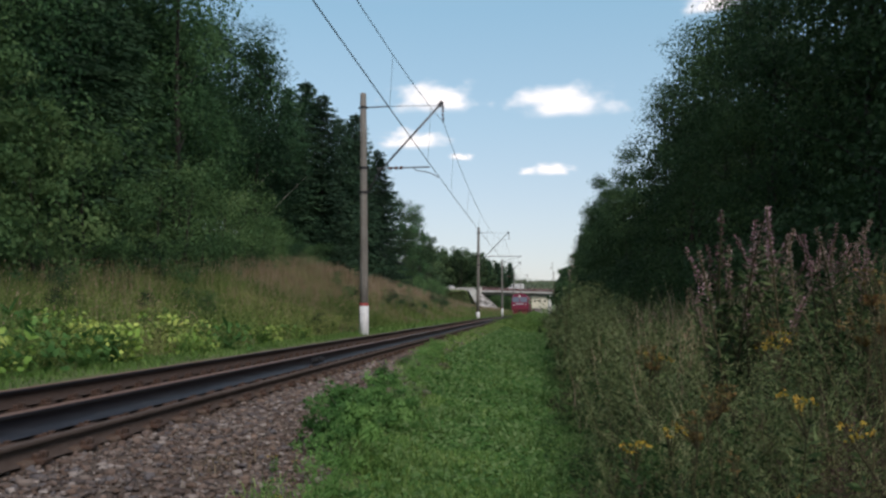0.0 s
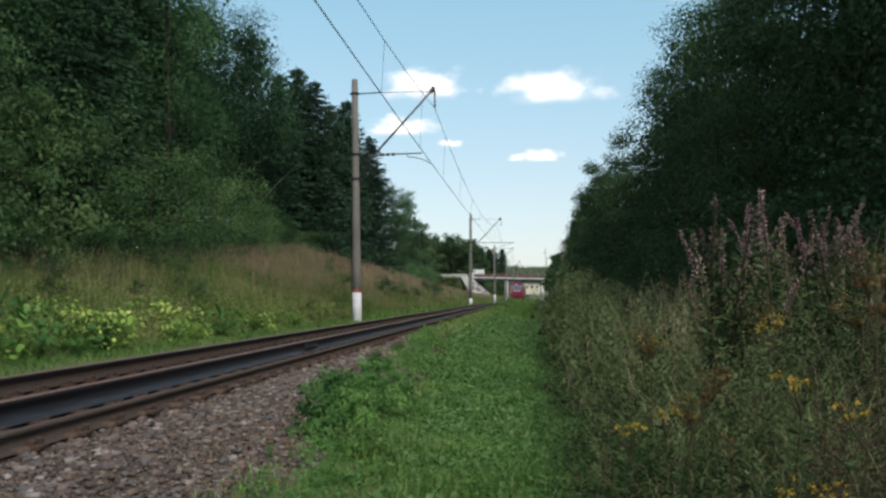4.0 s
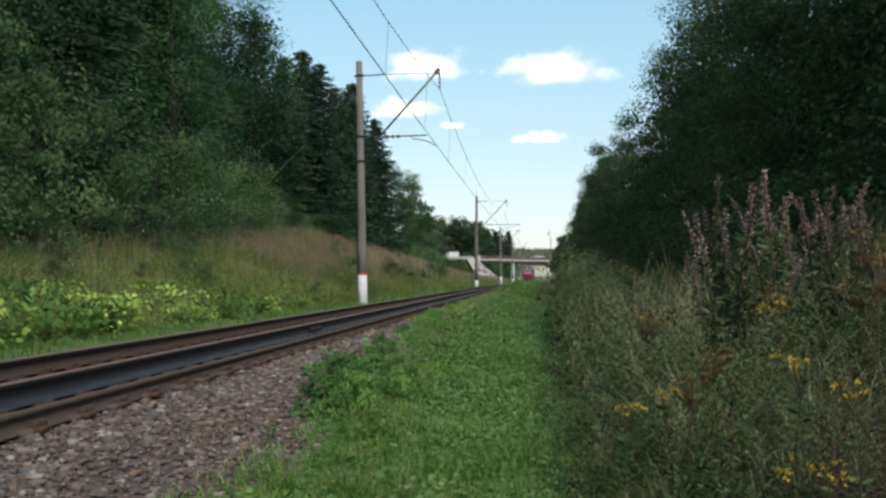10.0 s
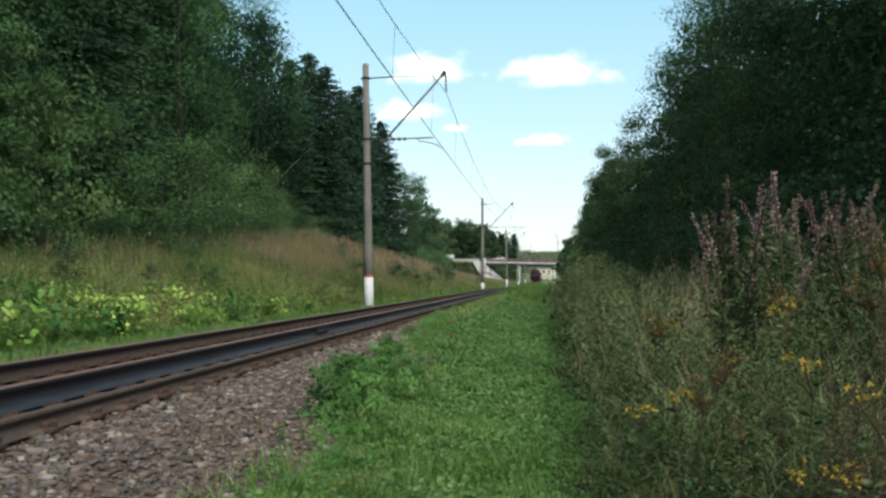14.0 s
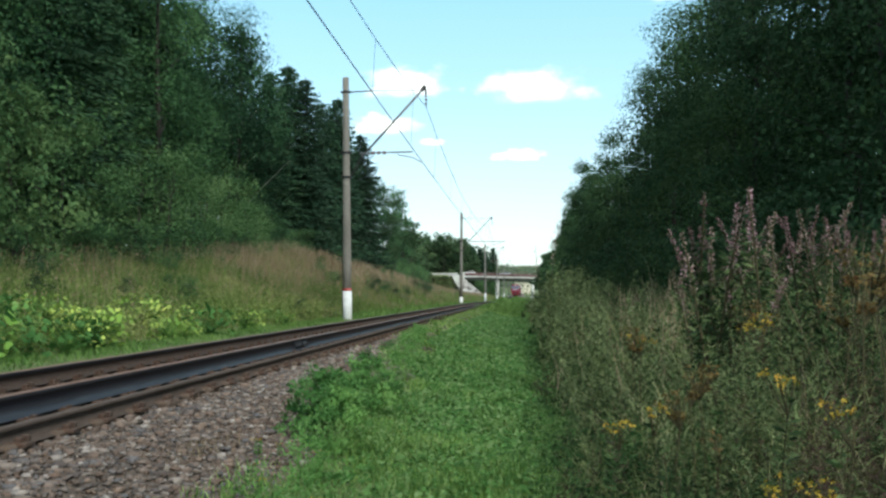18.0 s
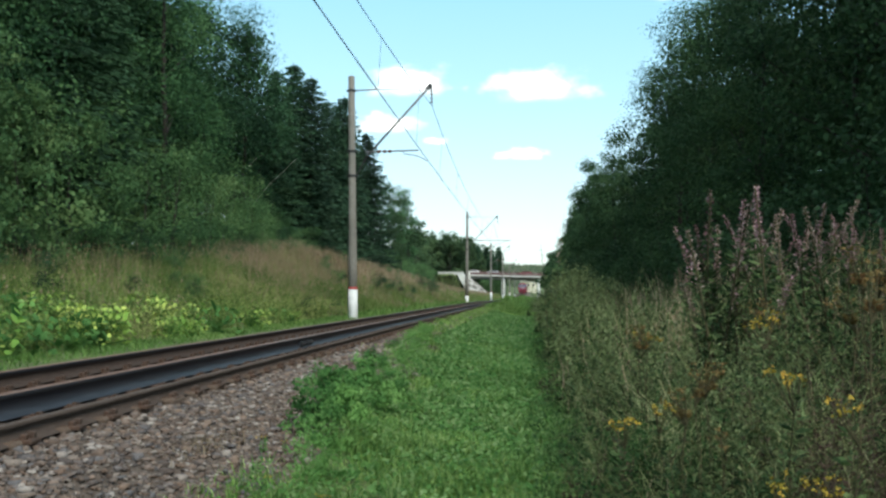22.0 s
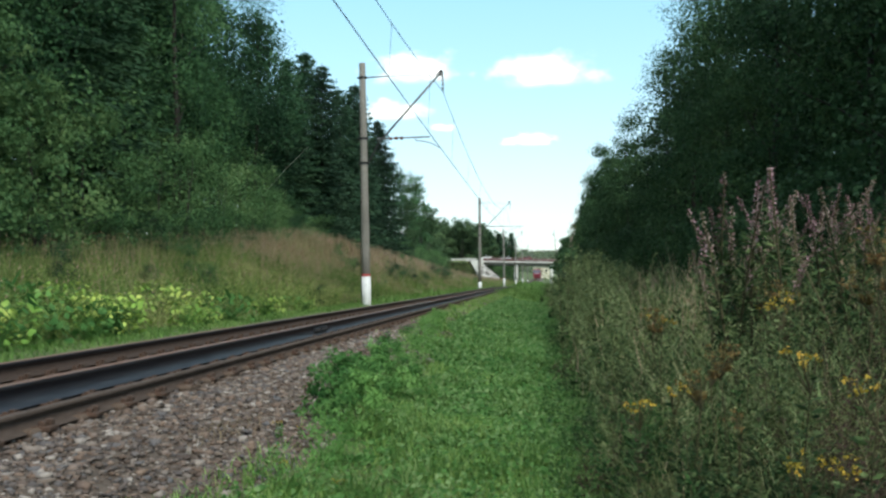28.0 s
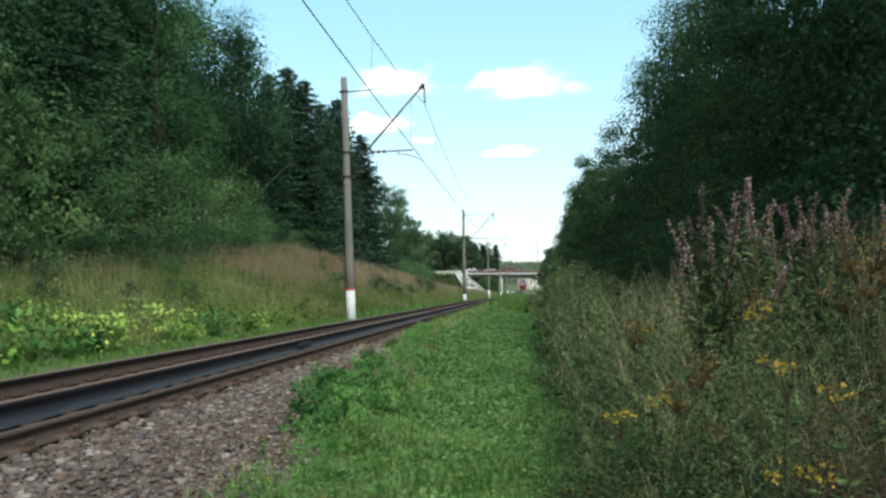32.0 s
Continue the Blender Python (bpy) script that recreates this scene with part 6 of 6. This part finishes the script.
rng = np.random.default_rng(71)
y = 7.0
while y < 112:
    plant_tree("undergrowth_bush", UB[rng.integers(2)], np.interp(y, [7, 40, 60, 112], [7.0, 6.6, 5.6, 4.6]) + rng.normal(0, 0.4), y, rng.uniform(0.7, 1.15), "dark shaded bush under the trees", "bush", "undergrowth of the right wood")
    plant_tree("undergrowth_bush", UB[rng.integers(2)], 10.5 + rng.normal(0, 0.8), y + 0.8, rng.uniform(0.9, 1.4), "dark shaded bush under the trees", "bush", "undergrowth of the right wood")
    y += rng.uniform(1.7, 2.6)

# leafy clumps where the ballast meets the grass
NET = [broadleaf(130 + k, 0.62, 0.02, 0.33, 60, 20, 0.055, 0.052, FRESH, STEMS, 0.006, 0.45) for k in range(2)]
for x, y, s in ((-1.83, 7.6, 1.0), (-1.65, 7.9, 0.85), (-1.95, 8.3, 0.9), (-1.75, 8.9, 0.8), (-1.95, 10.6, 0.95), (-1.7, 11.0, 0.8), (-2.2, 12.2, 0.8), (-1.5, 9.7, 0.7), (-2.3, 14, 0.7), (-4.4, 27, 0.55), (-3.25, 30, 0.5), (-4.2, 33, 0.6), (-5.7, 24, 0.5), (-2.5, 17, 0.7), (-2.6, 19.5, 0.6), (-2.6, 22, 0.6), (-2.7, 27, 0.6), (-2.0, 9.5, 0.7), (-2.05, 11.7, 0.75), (-2.2, 13.2, 0.8), (-2.15, 14.9, 0.75), (-2.45, 15.8, 0.8), (-2.3, 18.2, 0.75), (-2.75, 20.6, 0.7), (-3.0, 24.5, 0.6)):
    plant_tree("nettle_clump", NET[int(y * 10) % 2], x, y, s if y < 11.8 else s * 0.5, "leafy green weed clump at the ballast's edge", "weed", "weeds on the ballast")
P = patch(rng, 260, -0.2, 0.2, 5.4, 24, 1.1)
P[:, 0] += np.interp(P[:, 1], [5, 9, 13, 18, 24], [-1.55, -1.75, -1.95, -2.3, -2.75])
P[:, 2] = surf(P[:, 0], P[:, 1])
g, _ = weedy(P, rng.uniform(0.22, 0.46, len(P)) * np.interp(P[:, 1], [9, 13], [1, 0.4]), rng, 44, 0.05, 0.26, lean=0.8)
stuff("ballast_herbs", *g, FRESH, "feathery green herbs along the foot of the ballast", "herbs")
BUTTER = [flower_head(340 + k, 0.3, YELLOW, 36, FRESH) for k in range(2)]
for k, (x, y) in enumerate(((-1.9, 6.9), (-1.98, 6.6), (-1.72, 5.75), (-1.86, 6.1), (-1.6, 6.9), (-1.3, 5.6), (-2.6, 20.5), (-2.5, 18.5))):
    herb("yellow_wildflower", BUTTER[k % 2], x, y, rng.uniform(0.4, 0.65), "small yellow wildflower on the ballast", "flower", "yellow wildflowers", HEADED, k * 50)
P = np.array([[-2.35 + rng.normal(0, 0.09), 6.2 + rng.normal(0, 0.3), 0] for _ in range(260)])
P[:, 2] = 0.42
stuff("ballast_tuft", *blades(P, 0.1, 0.006, rng, 1.2, 0.8), DRYGRASS, "low yellowed tuft on the ballast", "grass")


# ---- ballast stones ----
def stone_material(name, tones):
    m = material(name, [(0.2, 0.2, 0.2)], 0.9, 8, 90, 0.5)
    n, l = m.node_tree.nodes, m.node_tree.links
    g, ob, add, fr, ramp = n.new("ShaderNodeNewGeometry"), n.new("ShaderNodeObjectInfo"), n.new("ShaderNodeMath"), n.new("ShaderNodeMath"), n.new("ShaderNodeValToRGB")
    l.new(g.outputs["Random Per Island"], add.inputs[0]), l.new(ob.outputs["Random"], add.inputs[1])
    fr.operation = "FRACT"
    l.new(add.outputs[0], fr.inputs[0]), l.new(fr.outputs[0], ramp.inputs[0])
    fill(ramp, tones)
    l.new(ramp.outputs[0], n["Principled BSDF"].inputs["Base Color"])
    return m


STONE = stone_material("crushed_stone", [(0.03, 0.021, 0.017), (0.135, 0.088, 0.067), (0.075, 0.063, 0.064), (0.19, 0.13, 0.10), (0.10, 0.094, 0.102), (0.06, 0.038, 0.029), (0.31, 0.27, 0.25), (0.10, 0.064, 0.048), (0.185, 0.148, 0.13)])
DUSTY = stone_material("oily_crushed_stone", [(0.034, 0.021, 0.014), (0.10, 0.062, 0.042), (0.06, 0.04, 0.03), (0.15, 0.10, 0.075)])
bm = bmesh.new()
bmesh.ops.create_cube(bm, size=1.5)
ICO_V = np.array([v.co[:] for v in bm.verts])
ICO_F = np.array([[v.index for v in f.verts] for f in bm.faces])
bm.free()
rng = np.random.default_rng(81)


def stone_at(n, y0, y1, x0, x1, pw):
    y = y0 + (y1 - y0) * rng.uniform(0, 1, n) ** pw
    u = rng.uniform(x0, x1, n)
    return np.stack([u + track_x(y) - TRACK, y, np.interp(u, bu, bz) + sag(y) + rng.uniform(-0.014, 0.013, n)], 1)


def stone_cloud(C, r):
    n = len(C)
    V = ICO_V[None] * rng.uniform(0.55, 1.15, (n, len(ICO_V), 3)) * rng.uniform(0.5, 1.4, (n, 1, 3)) * (np.broadcast_to(r, n) * (0.55 + rng.exponential(0.42, n).clip(0, 1.6)))[:, None, None]
    tq = rng.uniform(0, 2 * np.pi, n)
    c, s = np.cos(tq)[:, None], np.sin(tq)[:, None]
    V = np.stack([V[..., 0], V[..., 1] * c - V[..., 2] * s, V[..., 1] * s + V[..., 2] * c], -1)
    q = rng.uniform(0, 2 * np.pi, n)
    c, s = np.cos(q)[:, None], np.sin(q)[:, None]
    V = np.stack([V[..., 0] * c - V[..., 1] * s, V[..., 0] * s + V[..., 1] * c, V[..., 2] * 0.5], -1) + C[:, None]
    return V.reshape(-1, 3), (np.arange(n)[:, None, None] * len(ICO_V) + ICO_F[None]).reshape(-1, 4)


bed = bpy.data.objects["ballast"]
rest = [stone_cloud(stone_at(16000, 2.4, 11, -2.98, -1.62, 1.1), 0.0215), stone_cloud(stone_at(1500, 2.4, 12, -3.25, -2.95, 1.1), 0.02), stone_cloud(stone_at(8500, 10, 28, -3.2, -1.7, 1.2), 0.034),
        stone_cloud(stone_at(5000, -9, 2.5, -3.02, -1.62, 1.0), 0.03), stone_cloud(stone_at(1500, 26, 60, -3.05, -2.4, 1.2), 0.05), stone_cloud(stone_at(900, 5, 40, -6.7, -5.7, 1.3), 0.04)]
tagged(part("stones", np_mesh("stones", *join_np(rest), STONE), STONE, bed, "crushed pinkish and grey ballast stones"), kind="stuff")
edge = stone_at(1500, 2.4, 15, -3.2, -2.95, 1.2)
edge2 = np.concatenate([stone_at(1300, 15, 45, -3.2, -2.95, 1.3), stone_at(500, -9, 2.4, -3.2, -2.95, 1.0)])
for e in (edge, edge2):
    e[:, 2] = 0.575 + sag(e[:, 1]) + rng.uniform(-0.012, 0.016, len(e))
tagged(part("oily_stones", np_mesh("oily_stones", *join_np([stone_cloud(edge, 0.022), stone_cloud(edge2, 0.034)]), DUSTY), DUSTY, bed, "oily brown stones over the sleeper ends"), kind="stuff")
KINDS = []
for k in range(8):
    V, F = stone_cloud(np.zeros((1, 3)), 0.038)
    KINDS.append(np_mesh("stone", V, F, STONE))
for k, c in enumerate(stone_at(290, 3.0, 7.5, -3.0, -1.8, 1.0)):
    part("stone", KINDS[k % 8], STONE, bed).matrix_basis = pose(c[0], c[1], c[2] + 0.012, rng.uniform(0, 40), 0, rng.uniform(0, 360))


# ---- what moves ----
def motions():
    run = ((0, 178), (3, 206), (6, 233), (9, 263), (12.5, 299.5), (14.6, 315), (17, 330), (20, 350), (24, 374), (28, 396), (32, 415))
    walk(train, [(t, pose(float(track_x(y)), y, RAIL - 0.035 + float(sag(y)), 0, 0, -math.degrees(5e-5 * (y - 120)))) for t, y in run])
    road = lambda x: ROAD_Z - 0.32 - SLOPE * max(0.0, x + 22.0)
    def drive(ob, rows, lane, turn=0):
        walk(ob, [(t, pose(x * 1.04, BRIDGE_Y + lane, road(x * 1.04), 0, 0, turn)) for t, x in rows])
    drive(van_a, ((0, -8.5), (2, -13.2), (3.5, -17.0), (6, -25.8), (9, -28.6), (13, -31.5), (17, -36), (22, -44), (32, -60)), -2.6)
    drive(car_b, ((0, -30.5), (3, -34), (6, -39), (10, -47), (32, -90)), -2.6)
    drive(van_c, ((0, 40), (6, 14), (9.5, 0.5), (11, -5), (13, -13.2), (16.5, -17.2), (19, -18.6), (32, -18.8)), -2.6)
    drive(car_d, ((0, 70), (10, 30), (16, 2), (20, -11.5), (24, -12.6), (32, -12.8)), -2.6)
    drive(car_e, ((0, 95), (16, 22), (22, -2), (26, -5.6), (32, -6.2)), -2.6)
    drive(lorry, ((0, -120), (3.5, -50), (5.5, -8.7), (6, -2), (7, 11), (12, 80), (32, 340)), -1.0)
    for ob, az, el in CLOUDS:
        rows = []
        for t in (0, 32):
            a, e = radians(az - 0.042 * (t - 13)), radians(el)
            c = Vector((SKY_D * math.sin(a) * math.cos(e), SKY_D * math.cos(a) * math.cos(e), SKY_D * math.sin(e)))
            rows.append((t, Matrix.Translation(c) @ pose(0, 0, 0, 0, 0, -math.degrees(a))))
        walk(ob, rows)


motions()
